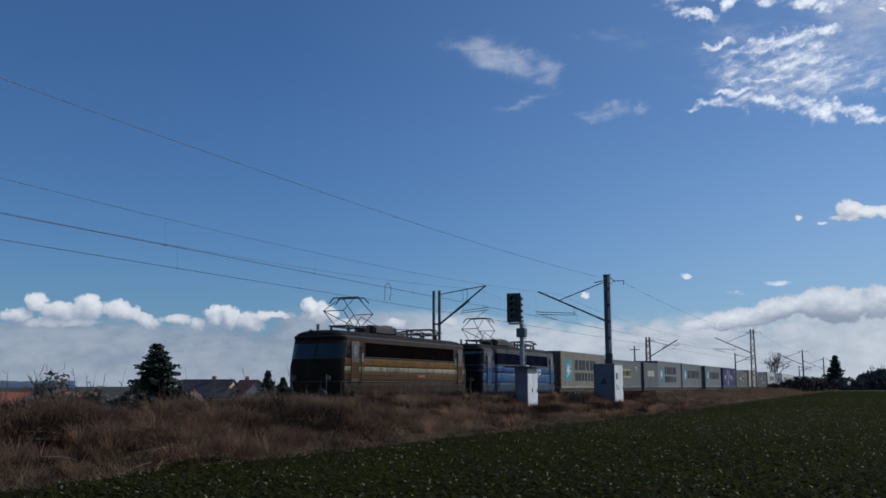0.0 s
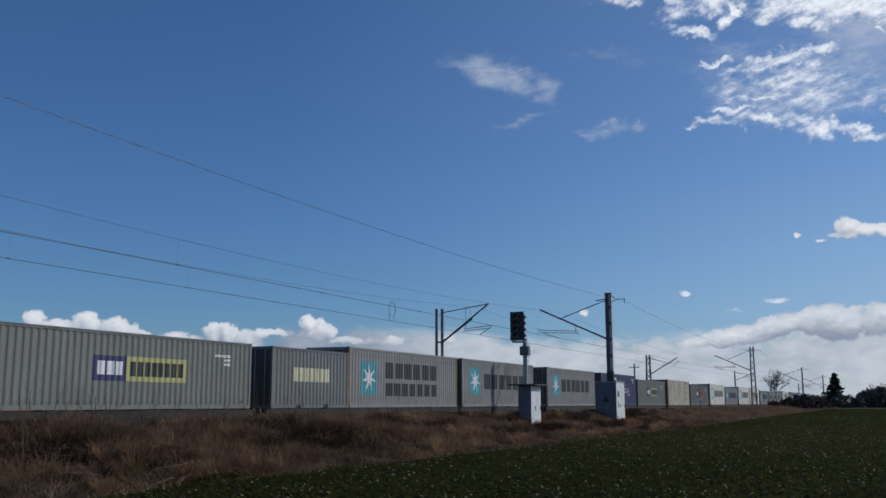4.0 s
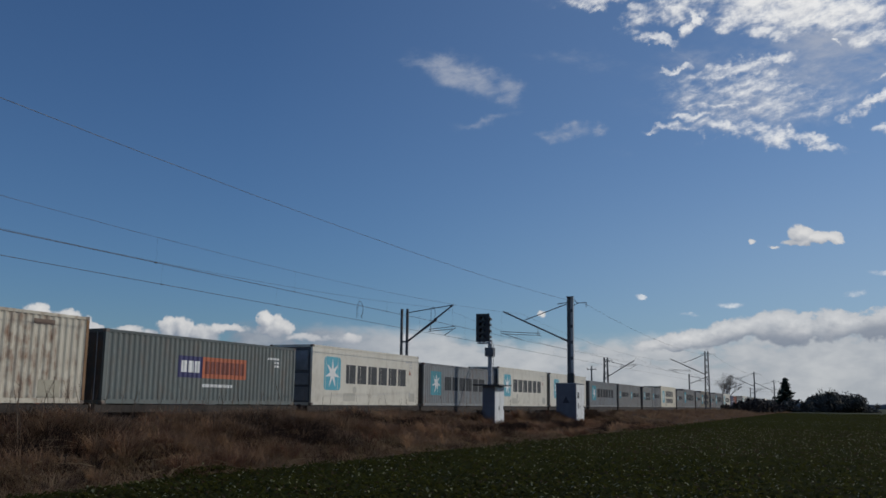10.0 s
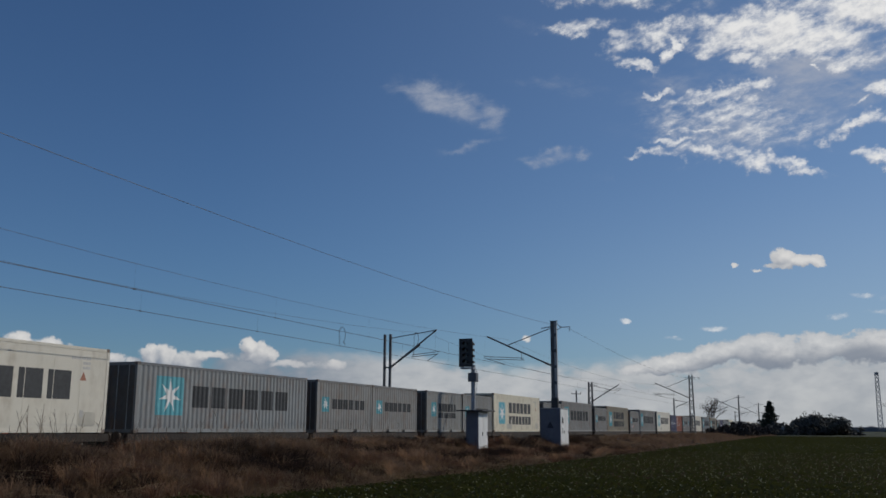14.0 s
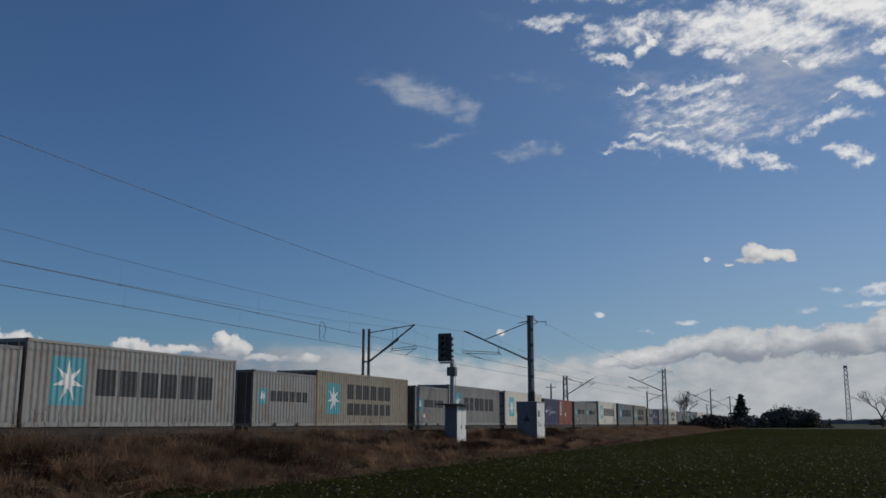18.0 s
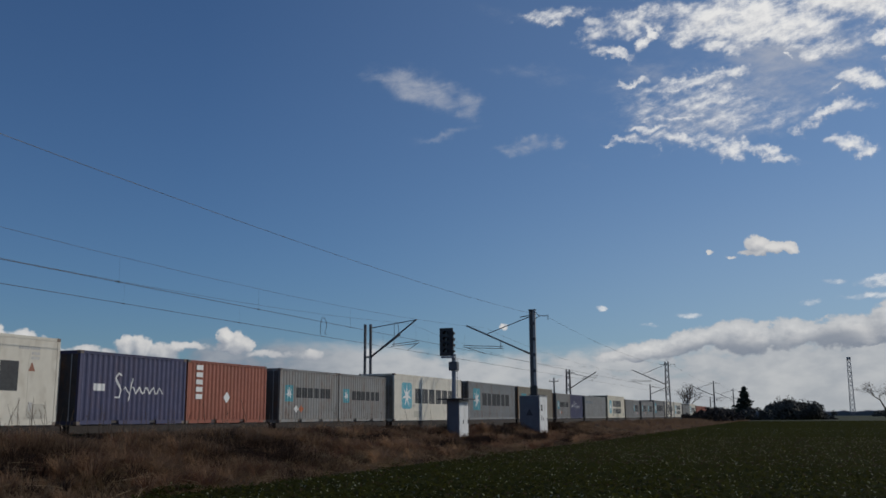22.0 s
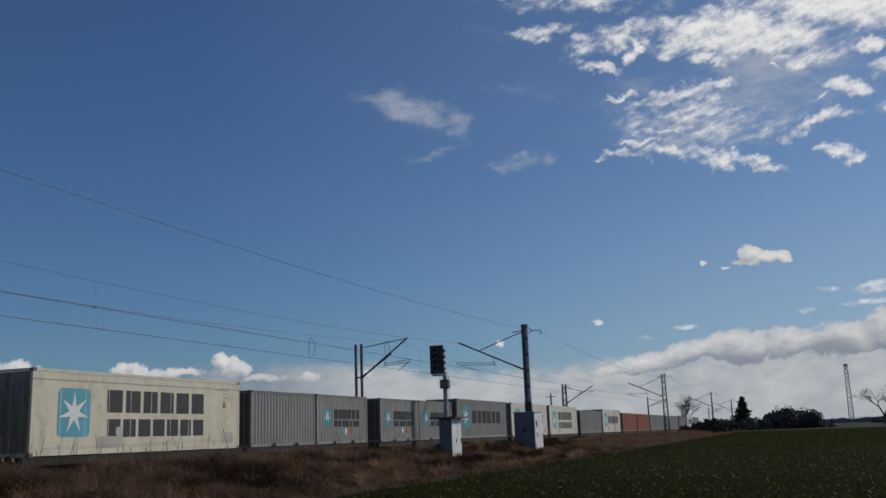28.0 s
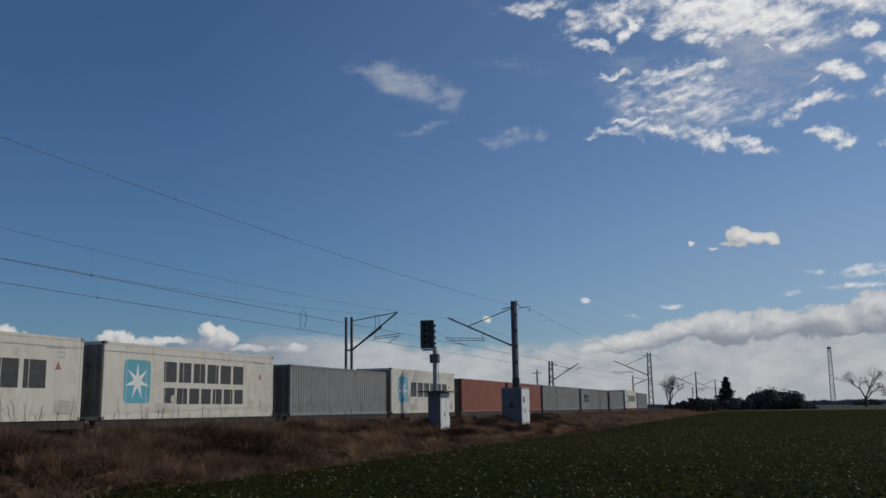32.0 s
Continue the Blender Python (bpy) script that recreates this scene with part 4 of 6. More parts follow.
def train_cars():
    made, wagons = {}, {}
    i = 0
    while i < len(LOAD):
        n = 1
        kind, u = LOAD[i]
        end = u + (L20 if SPECS[kind][1] == L20 else L40)
        if SPECS[kind][1] == L20:
            k2, u2 = LOAD[i + 1]
            n, end = 2, u2 + SPECS[k2][1]
        span = round(end - u, 0)
        if span in wagons:
            w = copy_thing(wagons[span], pose(0, 0, 0))
        else:
            w = wagons[span] = flat_wagon(end - u)
        MOVING.append((w, u, RAIL_Z))
        for k, uu in LOAD[i:i + n]:
            if k in made:
                c = copy_thing(made[k], pose(0, 0, 0))
            else:
                c = made[k] = container(*SPECS[k])
            MOVING.append((c, uu, FLOOR_Z))
        i += n


train_cars()
# ---- the two locomotives ----
def nose_x(z):
    """How far the end of the body is drawn in at height z: bulging low, raked screen, rounded brow."""
    return float(np.interp(z, [0.9, 1.4, 2.2, 2.55, 3.45, 3.62, 3.85, 3.98], [0.36, 0.28, 0.28, 0.38, 0.56, 0.48, 0.56, 0.88]))


def half_y(z):
    return float(np.interp(z, [0.9, 1.5, 2.3, 3.5, 3.66, 3.88, 3.98], [1.44, 1.475, 1.475, 1.43, 1.39, 1.15, 0.75]))


BODY_L = 14.9


def band(z0, z1, out=0.0, steps=3):
    """A ring of the body's skin between two heights, with ends rounded in plan."""
    bm = bmesh.new()
    rings = []
    for i in range(steps + 1):
        z = z0 + (z1 - z0) * i / steps
        hy, nx = half_y(z) + out, nose_x(z) - out
        pts = []
        for side in (0, 1):
            for k in range(9):
                a = radians(-90 + 22.5 * k)
                px, py = math.cos(a) ** 0.36 if abs(math.cos(a)) > 1e-6 else 0, math.sin(a)
                depth = 0.42
                x = nx + depth - depth * px
                pts.append((x, -py * hy) if side == 0 else (BODY_L - x, py * hy))
        rings.append([bm.verts.new((x, y, z)) for x, y in pts])
    n = len(rings[0])
    for a, b in zip(rings, rings[1:]):
        for k in range(n):
            f = bm.faces.new((a[k], a[(k + 1) % n], b[(k + 1) % n], b[k]))
            f.smooth = True
    bm.faces.new(rings[0][::-1])
    bm.faces.new(rings[-1])
    bmesh.ops.recalc_face_normals(bm, faces=bm.faces)
    return bm


def pantograph(parent, x, raised):
    m = mat("pantograph_steel", (0.022, 0.02, 0.019), 0.7, 0.2, 0.3, 8)
    p = part("pantograph", boxes((x - 0.95, x + 0.95, -0.55, -0.47, 4.22, 4.30), (x - 0.95, x + 0.95, 0.47, 0.55, 4.22, 4.30), (x - 0.95, x - 0.85, -0.55, 0.55, 4.22, 4.30), (x + 0.85, x + 0.95, -0.55, 0.55, 4.22, 4.30)), m, parent,
             "raised diamond pantograph" if raised else "folded pantograph")
    for dx in (-0.8, 0.8):
        for dy in (-0.5, 0.5):
            bm = bmesh.new()
            tube(bm, (x + dx, dy, 3.96), (x + dx, dy, 4.22), 0.06, 8)
            tube(bm, (x + dx, dy, 4.05), (x + dx, dy, 4.11), 0.10, 8)
            part("insulator", bm, mat("insulator_dark", (0.045, 0.028, 0.022), 0.4, var=0.2), p)
    knee, top, spread = (4.98, 5.66, 1.42) if raised else (4.42, 4.48, 1.45)
    foot = 0.35
    rows = []
    for s in (-1, 1):
        for y in (-0.5, 0.5):
            yk = y * 1.15
            rows += [((x + s * foot, y, 4.26), (x + s * spread, yk, knee)), ((x + s * spread, yk, knee), (x + s * 0.25, y * 0.9, top))]
        rows += [((x + s * spread, -0.58, knee), (x + s * spread, 0.58, knee)), ((x + s * foot, -0.5, 4.26), (x + s * spread, 0.58, knee))]
    for a, b in rows:
        part("rod", tubes([(a, b)], 0.021), m, p)
    bm = bmesh.new()
    for s in (-0.3, 0.3):
        pts = [(x + s, -0.98, top - 0.22), (x + s, -0.72, top + 0.06), (x + s, 0.72, top + 0.06), (x + s, 0.98, top - 0.22)]
        for a, b in zip(pts, pts[1:]):
            tube(bm, a, b, 0.03)
    for y in (-0.45, 0.45):
        tube(bm, (x - 0.3, y, top + 0.03), (x + 0.3, y, top + 0.03), 0.02)
    part("collector_head", bm, m, p)


def lettering(text, x, z, size, y, material, parent):
    """Flat letters on a side that faces -y."""
    c = bpy.data.curves.new("letters", "FONT")
    c.body, c.size, c.extrude = text, size, 0.002
    ob = bpy.data.objects.new("letters", c)
    scene.collection.objects.link(ob)
    me = bpy.data.meshes.new_from_object(ob.evaluated_get(bpy.context.evaluated_depsgraph_get()))
    bpy.data.objects.remove(ob)
    me.transform(Matrix.Translation((x, y, z)) @ Euler((radians(90), 0, 0)).to_matrix().to_4x4())
    me.materials.clear()
    me.materials.append(material)
    o = new("lettering", me)
    o.parent = parent
    tagged(o, "white lettering")


def locomotive(label, scheme):
    """Origin below the nose, at rail height; the body runs along +x."""
    lo = empty("electric_locomotive")
    grime = (0.05, 0.04, 0.035)
    if scheme == "yellow":
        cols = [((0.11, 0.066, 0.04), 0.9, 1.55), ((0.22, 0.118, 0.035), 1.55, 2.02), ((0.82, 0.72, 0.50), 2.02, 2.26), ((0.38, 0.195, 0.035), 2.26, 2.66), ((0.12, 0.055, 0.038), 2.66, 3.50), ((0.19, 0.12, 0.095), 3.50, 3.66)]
        roof_c, door_c = (0.018, 0.015, 0.014), (0.10, 0.062, 0.03)
    else:
        cols = [((0.10, 0.16, 0.24), 0.9, 1.55), ((0.07, 0.20, 0.46), 1.55, 1.98), ((0.20, 0.42, 0.62), 1.98, 2.14), ((0.045, 0.12, 0.33), 2.14, 2.40), ((0.12, 0.32, 0.64), 2.40, 2.66), ((0.19, 0.21, 0.24), 2.66, 3.50), ((0.25, 0.25, 0.25), 3.50, 3.66)]
        roof_c, door_c = (0.018, 0.018, 0.018), (0.09, 0.10, 0.115)
    for i, (c, z0, z1) in enumerate(cols):
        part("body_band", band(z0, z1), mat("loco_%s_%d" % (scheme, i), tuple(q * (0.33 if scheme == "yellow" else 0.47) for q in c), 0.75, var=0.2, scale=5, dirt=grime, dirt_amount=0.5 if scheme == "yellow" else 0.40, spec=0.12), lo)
    part("roof", band(3.66, 3.98, 0.01, 4), mat("loco_roof_" + scheme, roof_c, 0.85, spec=0.15, var=0.3, scale=5, dirt=grime, dirt_amount=0.6), lo)
    part("gutter", band(3.64, 3.70, 0.035, 1), mat("loco_gutter_" + scheme, tuple(c * 2.2 for c in roof_c), 0.6), lo)
    for z in (2.30, 2.66) if scheme == "blue" else (1.55,):
        part("rub_strip", band(z - 0.025, z + 0.025, 0.03, 1), mat("loco_strip_" + scheme, (0.025, 0.035, 0.055) if scheme == "blue" else (0.03, 0.025, 0.02), 0.7), lo)
    glass = mat("dark_glass_" + scheme, (0.008, 0.009, 0.012), 0.14 if scheme == "yellow" else 0.5, var=0.3, spec=0.5 if scheme == "yellow" else 0.06)
    rubber = mat("black_rubber", (0.018, 0.018, 0.018), 0.7)
    louvre = mat("window_band_" + scheme, (0.008, 0.010, 0.022) if scheme == "blue" else (0.006, 0.004, 0.004), 0.8, 0.0, 0.3, 6, spec=0.0)
    # wraparound screens: the front half ring of the body between sill and brow
    for end in (0, 1):
        bm = band(2.62, 3.42, 0.012, 4)
        kill = [f for f in bm.faces if (f.calc_center_median().x > 1.2) == (end == 0)]
        if end == 1:
            kill = [f for f in bm.faces if f.calc_center_median().x < BODY_L - 1.2]
        bmesh.ops.delete(bm, geom=kill, context="FACES")
        part("windscreen", bm, glass, lo, "dark wraparound windscreen")
        for y in (-0.02,):
            x = nose_x(3.0) - 0.02
            bm = bmesh.new()
            xa, xb = nose_x(2.62) - 0.02, nose_x(3.42) - 0.02
            if end:
                xa, xb = BODY_L - xa, BODY_L - xb
            tube(bm, (xa, y, 2.62), (xb, y, 3.42), 0.035)
            part("screen_pillar", bm, rubber, lo)
        for y in (-0.95, 0.95):
            bm = bmesh.new()
            x = 0.10 if end == 0 else BODY_L - 0.10
            s = -1 if end == 0 else 1
            tube(bm, (x - s * 0.1, y, 1.72), (x + s * 0.05, y, 1.72), 0.13, 12)
            part("headlight", bm, mat("lamp_glass", (0.09, 0.085, 0.07), 0.15), lo)
            bm = bmesh.new()
            tube(bm, (x, y * 0.92, 1.02), (x + s * 0.42, y * 0.92, 1.02), 0.10, 10)
            tube(bm, (x + s * 0.42, y * 0.92, 1.02), (x + s * 0.47, y * 0.92, 1.02), 0.22, 14)
            part("buffer", bm, rubber, lo)
            tube_rows = [((x + s * 0.12, y, 0.95), (x + s * 0.12, y, 1.9))]
            part("grab_rail", tubes(tube_rows, 0.018), mat("grab_grey", (0.10, 0.10, 0.10), 0.6), lo)
        a = 0.3 if end == 0 else BODY_L - 0.7
        part("snow_plough", boxes((a, a + 0.4, -1.2, 1.2, 0.18, 0.62), bevel=0.05), mat("loco_under", (0.04, 0.036, 0.032), 0.8, var=0.4), lo)
    # sides
    for s in (-1, 1):
        y = s * 1.452
        yy = sorted((y, y + s * 0.015))
        wb = part("side_window_band", boxes((2.82, 12.85, yy[0], yy[1], 2.74, 3.43)), louvre, lo, "long dark window band")
        if s < 0:
            part("band_frame", boxes((2.78, 12.89, y - 0.022, y - 0.012, 2.70, 2.74), (2.78, 12.89, y - 0.022, y - 0.012, 3.43, 3.47), (2.78, 2.82, y - 0.022, y - 0.012, 2.74, 3.43), (12.85, 12.89, y - 0.022, y - 0.012, 2.74, 3.43)), rubber, wb)
        for x in (1.52, 13.33):
            ya, yb = sorted((s * 1.478, s * 1.50))
            d = part("cab_door", boxes((x, x + 0.72, ya, yb, 1.60, 3.45), bevel=0.008), mat("loco_door_" + scheme, door_c, 0.5, var=0.2, dirt=grime, dirt_amount=0.4), lo, "narrow cab door with oval window")
            bm = bmesh.new()
            o = bmesh.ops.create_cone(bm, cap_ends=True, segments=20, radius1=0.5, radius2=0.5, depth=1)
            bmesh.ops.transform(bm, matrix=Matrix.LocRotScale((x + 0.36, s * 1.503, 3.0), Euler((radians(90), 0, 0)), (0.40, 0.66, 0.012)), verts=o["verts"])
            rim = bmesh.new()
            o = bmesh.ops.create_cone(rim, cap_ends=True, segments=20, radius1=0.5, radius2=0.5, depth=1)
            bmesh.ops.transform(rim, matrix=Matrix.LocRotScale((x + 0.36, s * 1.5015, 3.0), Euler((radians(90), 0, 0)), (0.47, 0.73, 0.008)), verts=o["verts"])
            part("window_rim", rim, rubber, d)
            part("oval_window", bm, mat("pale_glass", (0.12, 0.14, 0.16), 0.2, spec=0.4), d, "pale oval window")
            part("kick_panel", boxes((x + 0.03, x + 0.69, *sorted((s * 1.500, s * 1.504)), 1.66, 2.46)), MATS["loco_%s_%d" % (scheme, 1)], d)
            for dx in (-0.10, 0.82):
                part("handrail", tubes([((x + dx, s * 1.56, 1.45), (x + dx, s * 1.56, 3.2)), ((x + dx, s * 1.45, 1.5), (x + dx, s * 1.56, 1.5)), ((x + dx, s * 1.45, 3.15), (x + dx, s * 1.56, 3.15))], 0.03), rubber, d)
            for z in (0.75, 1.05, 1.32):
                part("step", boxes((x + 0.1, x + 0.62, *sorted((s * 1.40, s * 1.52)), z, z + 0.04)), rubber, d)
        if s < 0:
            for x in (2.40, 12.98):
                part("side_plate", boxes((x, x + 0.26, -1.487, -1.478, 2.5, 2.9)), mat("plate_white", (0.16, 0.16, 0.165), 0.5), lo)
            if scheme == "blue":
                pale = mat("mark_white", (0.42, 0.43, 0.43), 0.6, var=0.12, scale=7)
                part("emblem_mark", boxes((8.32, 9.0, -1.492, -1.485, 2.45, 2.76), (8.62, 9.0, -1.492, -1.485, 2.02, 2.45), (8.32, 8.62, -1.492, -1.485, 2.02, 2.18)), pale, lo, "white angular emblem")
                lettering("Cargo", 9.22, 2.10, 0.86, -1.4885, pale, lo)
                part("number_bars", word(bmesh.new(), 8.8, 9.8, 1.66, 1.80, 7, -1.486), mat("mark_red_orange", (0.26, 0.06, 0.03), 0.7), lo)
            else:
                part("number_bars", word(bmesh.new(), 8.4, 9.2, 1.80, 1.90, 7, -1.486), mat("mark_red_orange", (0.26, 0.06, 0.03), 0.7), lo)
    # end sheets below and above the screens; shade and grime put into near-black colour
    shade_grime = mat("shade_grime_black_" + scheme, (0.011, 0.010, 0.010) if scheme == "blue" else (0.022, 0.017, 0.010), 0.8, var=0.5, scale=4, spec=0.1)
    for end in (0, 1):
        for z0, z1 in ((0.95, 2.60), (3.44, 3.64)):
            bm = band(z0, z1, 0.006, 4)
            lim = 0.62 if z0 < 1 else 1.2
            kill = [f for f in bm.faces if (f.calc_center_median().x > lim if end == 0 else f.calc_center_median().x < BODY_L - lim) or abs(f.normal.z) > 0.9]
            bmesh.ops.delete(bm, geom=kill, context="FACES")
            part("end_sheet", bm, shade_grime, lo, "end sheet blackened for shade and grime")
    # underframe
    under = mat("loco_under", (0.04, 0.036, 0.032), 0.8, var=0.4)
    part("underframe", boxes((1.0, BODY_L - 1.0, -1.25, 1.25, 0.62, 0.9), (6.0, 8.9, -1.3, 1.3, 0.3, 0.9)), under, lo)
    for x in (3.3, BODY_L - 3.3):
        bogie(lo, x, under, mat("wheel_steel", (0.09, 0.07, 0.06), 0.5, 0.6, 0.4, 6), 2.8)
    # roof gear
    pantograph(lo, 3.65, True)
    pantograph(lo, 11.7, False)
    gear = mat("roof_gear", (0.028, 0.026, 0.024), 0.7, var=0.3)
    part("roof_box", boxes((5.2, 7.35, -0.65, 0.65, 3.95, 4.42), bevel=0.12), gear, lo)
    part("roof_box", boxes((7.7, 8.9, -0.45, 0.45, 3.95, 4.26), bevel=0.08), gear, lo)
    for x, h in ((4.95, 4.42), (7.45, 4.50), (7.75, 4.44), (9.2, 4.46), (9.7, 4.35), (13.3, 4.28), (14.0, 4.18), (0.9, 4.2)):
        for y in ((-0.35, 0.35) if 4 < x < 11 else (0.0,)):
            bm = bmesh.new()
            tube(bm, (x, y, 3.92), (x, y, h), 0.05, 8)
            for q in range(3):
                z = 4.02 + q * 0.09
                tube(bm, (x, y, z), (x, y, z + 0.03), 0.09, 8)
            part("insulator", bm, mat("insulator_dark", (0.045, 0.028, 0.022), 0.4, var=0.2), lo)
    rows = [((4.95, -0.35, 4.42), (7.45, -0.35, 4.46)), ((7.45, -0.35, 4.46), (7.75, 0.35, 4.6)), ((7.45, 0.35, 4.46), (9.2, 0.35, 4.46)), ((9.2, 0.35, 4.46), (10.8, 0.3, 4.5)), ((4.95, 0.35, 4.42), (4.5, 0.2, 4.25)), ((4.95, 0.35, 4.42), (5.4, 0.35, 4.9)), ((5.4, 0.35, 4.9), (7.45, 0.35, 4.46))]
    part("roof_conductor", tubes(rows, 0.02), gear, lo)
    bm = bmesh.new()
    tube(bm, (0.95, 0.25, 3.88), (0.65, 0.25, 3.93), 0.07, 8)
    part("horn", bm, gear, lo)
    ends = {"body_band", "roof", "gutter", "rub_strip", "windscreen", "screen_pillar", "headlight", "buffer", "grab_rail", "snow_plough", "end_sheet"}
    for ob in lo.children:                                         # the shell sits a little behind its fittings
        if ob.name.split(".")[0] in ends:
            ob.location.x = 0.27
    return tagged(lo, label, "locomotive", "locomotives")


MOVING.append((locomotive("dirty yellow and brown electric locomotive with raised pantograph", "yellow"), -219.09, RAIL_Z))
MOVING.append((locomotive("blue electric locomotive with raised pantograph", "blue"), -202.89, RAIL_Z))
# ---- line-side: masts, wires, signal, cabinets ----
STEEL = dict(rough=0.55, metal=0.35, var=0.35, scale=5)
NEAR_MASTS = [(62.4, "beam"), (132.7, "lattice"), (207.0, "pole"), (268.0, "pole"), (330.0, "pole")]
FAR_MASTS = [(57.25, "pair"), (116.5, "lattice"), (186.0, "pole"), (250.0, "pole"), (315.0, "pole")]
CONTACT_Z, CARRIER_Z, MID_Z = 6.12, 7.95, 6.95


def insulator_run(p, q, parent):
    """A string of discs on a strut."""
    bm = bmesh.new()
    p, q = Vector(p), Vector(q)
    for i in range(4):
        a = p.lerp(q, 0.1 + 0.2 * i)
        b = p.lerp(q, 0.16 + 0.2 * i)
        tube(bm, a, b, 0.085, 8)
    part("insulator", bm, mat("insulator_brown", (0.14, 0.07, 0.05), 0.3, var=0.2), parent)


def mast(x, side, kind):
    """A contact-wire mast; side -1 stands on the field side and reaches over the near track, +1 beyond the far track."""
    y = 17.25 if side < 0 else 27.55
    track_y = TRACK_NEAR if side < 0 else TRACK_FAR
    base = ground_z(y) - 0.85
    ob = empty("catenary_mast", pose(x, y, 0))
    dark = mat("mast_steel", (0.10, 0.10, 0.105), **STEEL)
    pale = mat("mast_sunlit", (0.34, 0.34, 0.34), **STEEL)
    top = {"beam": 9.05, "pair": 8.0, "lattice": 9.2 if side < 0 else 7.6, "pole": 9.0 if side < 0 else 7.8}[kind]
    if kind == "beam":
        part("column", boxes((-0.10, 0.10, 0.04, 0.22, base, top), bevel=0.012), dark, ob, "dark steel column")
        # the column towards the sun: its lit look is put into a paler steel
        part("column", boxes((-0.10, 0.10, -0.22, -0.04, base, top), bevel=0.012), pale, ob, "steel column paled as if sunlit")
        part("web", boxes((-0.05, 0.05, -0.045, 0.045, base, top)), dark, ob)
        for z in np.arange(1.4, top, 1.1):
            part("batten", boxes((-0.112, -0.100, -0.2, 0.2, z, z + 0.22)), dark, ob)
        part("cap", boxes((-0.13, 0.13, -0.25, 0.25, top, top + 0.05)), dark, ob)
        part("sleeve", boxes((-0.115, 0.115, -0.235, 0.235, 3.1, 3.75)), mat("sleeve_black", (0.03, 0.03, 0.03), 0.6), ob, "black band round the mast")
    elif kind == "pair":
        for dy in (-0.20, 0.22):
            part("column", boxes((-0.08, 0.08, dy - 0.075, dy + 0.075, base, top), bevel=0.01), dark, ob)
        for z in (2.0, 4.0, 5.7):
            part("batten", boxes((-0.05, 0.05, -0.15, 0.16, z, z + 0.1)), dark, ob)
    elif kind == "lattice":
        w0, w1 = 0.34, 0.20
        legs, n = [], 11
        for sx, sy in ((-1, -1), (1, -1), (1, 1), (-1, 1)):
            bm = bmesh.new()
            tube(bm, (sx * w0, sy * w0, base), (sx * w1, sy * w1, top), 0.065, 4)
            part("leg", bm, dark, ob)
        corners = [(-1, -1), (1, -1), (1, 1), (-1, 1)]
        for i in range(n):
            z0, z1 = base + (top - base) * i / n, base + (top - base) * (i + 1) / n
            a, b = w0 + (w1 - w0) * i / n, w0 + (w1 - w0) * (i + 1) / n
            for k in range(4):
                (ax, ay), (bx, by) = corners[k], corners[(k + 1) % 4]
                bm = bmesh.new()
                tube(bm, (ax * a, ay * a, z0), (bx * b, by * b, z1), 0.036, 4) if i % 2 else tube(bm, (bx * a, by * a, z0), (ax * b, ay * b, z1), 0.036, 4)
                part("brace", bm, dark, ob)
    else:
        bm = bmesh.new()
        tube(bm, (0, 0, base), (0, 0, top), 0.20, 10, 0.12)
        part("column", bm, dark, ob)
    # reach over the track
    d = track_y - y
    s = 1 if d > 0 else -1
    reach = 1.38 if side < 0 else 1.22
    tip = (-0.1, d * reach, {"beam": 8.15, "pair": 8.18}.get(kind, min(CARRIER_Z + 0.2, top - 0.4)))
    foot = (0, s * 0.22, {"pair": 5.75, "lattice": 5.2 if side > 0 else 6.0}.get(kind, 6.0))
    bm = bmesh.new()
    tube(bm, foot, tip, 0.055 if x < 100 else 0.06, 8)
    arm = part("cantilever", bm, dark, ob, "slanting steel cantilever tube")
    insulator_run(foot, Vector(foot).lerp(Vector(tip), 0.12), arm)
    if kind == "pair":
        bm = bmesh.new()
        tube(bm, (0, s * 0.10, 5.65), (-0.25, d * 0.85, 7.2), 0.045, 8)
        part("cantilever", bm, dark, ob)
        part("top_tie", tubes([((0, s * 0.1, top - 0.28), (-0.1, d * reach * 0.98, tip[2] - 0.02))], 0.03), dark, ob)
    else:
        part("top_tie", tubes([((0, s * 0.2, top - 0.45), (-0.05, d * reach * 0.68, foot[2] + (tip[2] - foot[2]) * 0.70))], 0.032), dark, ob)
        part("top_tie", tubes([((0, s * 0.2, top - 0.35), (0, s * 0.9, top - 0.45))], 0.03), dark, ob)
    zc = CONTACT_Z + 0.32
    q = reach + 0.06
    rows = [((-0.05, d * 0.62, zc + 0.12), (-0.05, d * q, zc + 0.3)), ((-0.05, d * q, zc + 0.2), (-0.05, d * 1.0, CONTACT_Z + 0.02)), ((-0.05, d * 0.60, zc - 0.02), (-0.05, d * q * 0.95, zc + 0.12)), ((-0.05, d * 0.66, zc), (-0.05, d * 0.66, foot[2] + (tip[2] - foot[2]) * 0.48))]
    part("registration_arm", tubes(rows, 0.022), mat("arm_grey", (0.26, 0.25, 0.23), 0.5, 0.5, 0.2), ob)
    if side < 0:
        part("feeder_bracket", tubes([((0, -0.2, top - 0.1), (0, -0.5, top - 0.42)), ((0, -0.5, top - 0.42), (0, -1.15, top - 0.40)), ((0, -0.2, top - 0.6), (0, -0.55, top - 0.42)), ((0, -1.15, top - 0.40), (0, -1.12, top - 0.72))], 0.022), dark, ob)
    part("footing", boxes((-0.4, 0.4, -0.4, 0.4, base - 0.2, base + 0.38), bevel=0.03), mat("concrete", (0.36, 0.34, 0.31), 0.9, var=0.25, scale=8), ob)
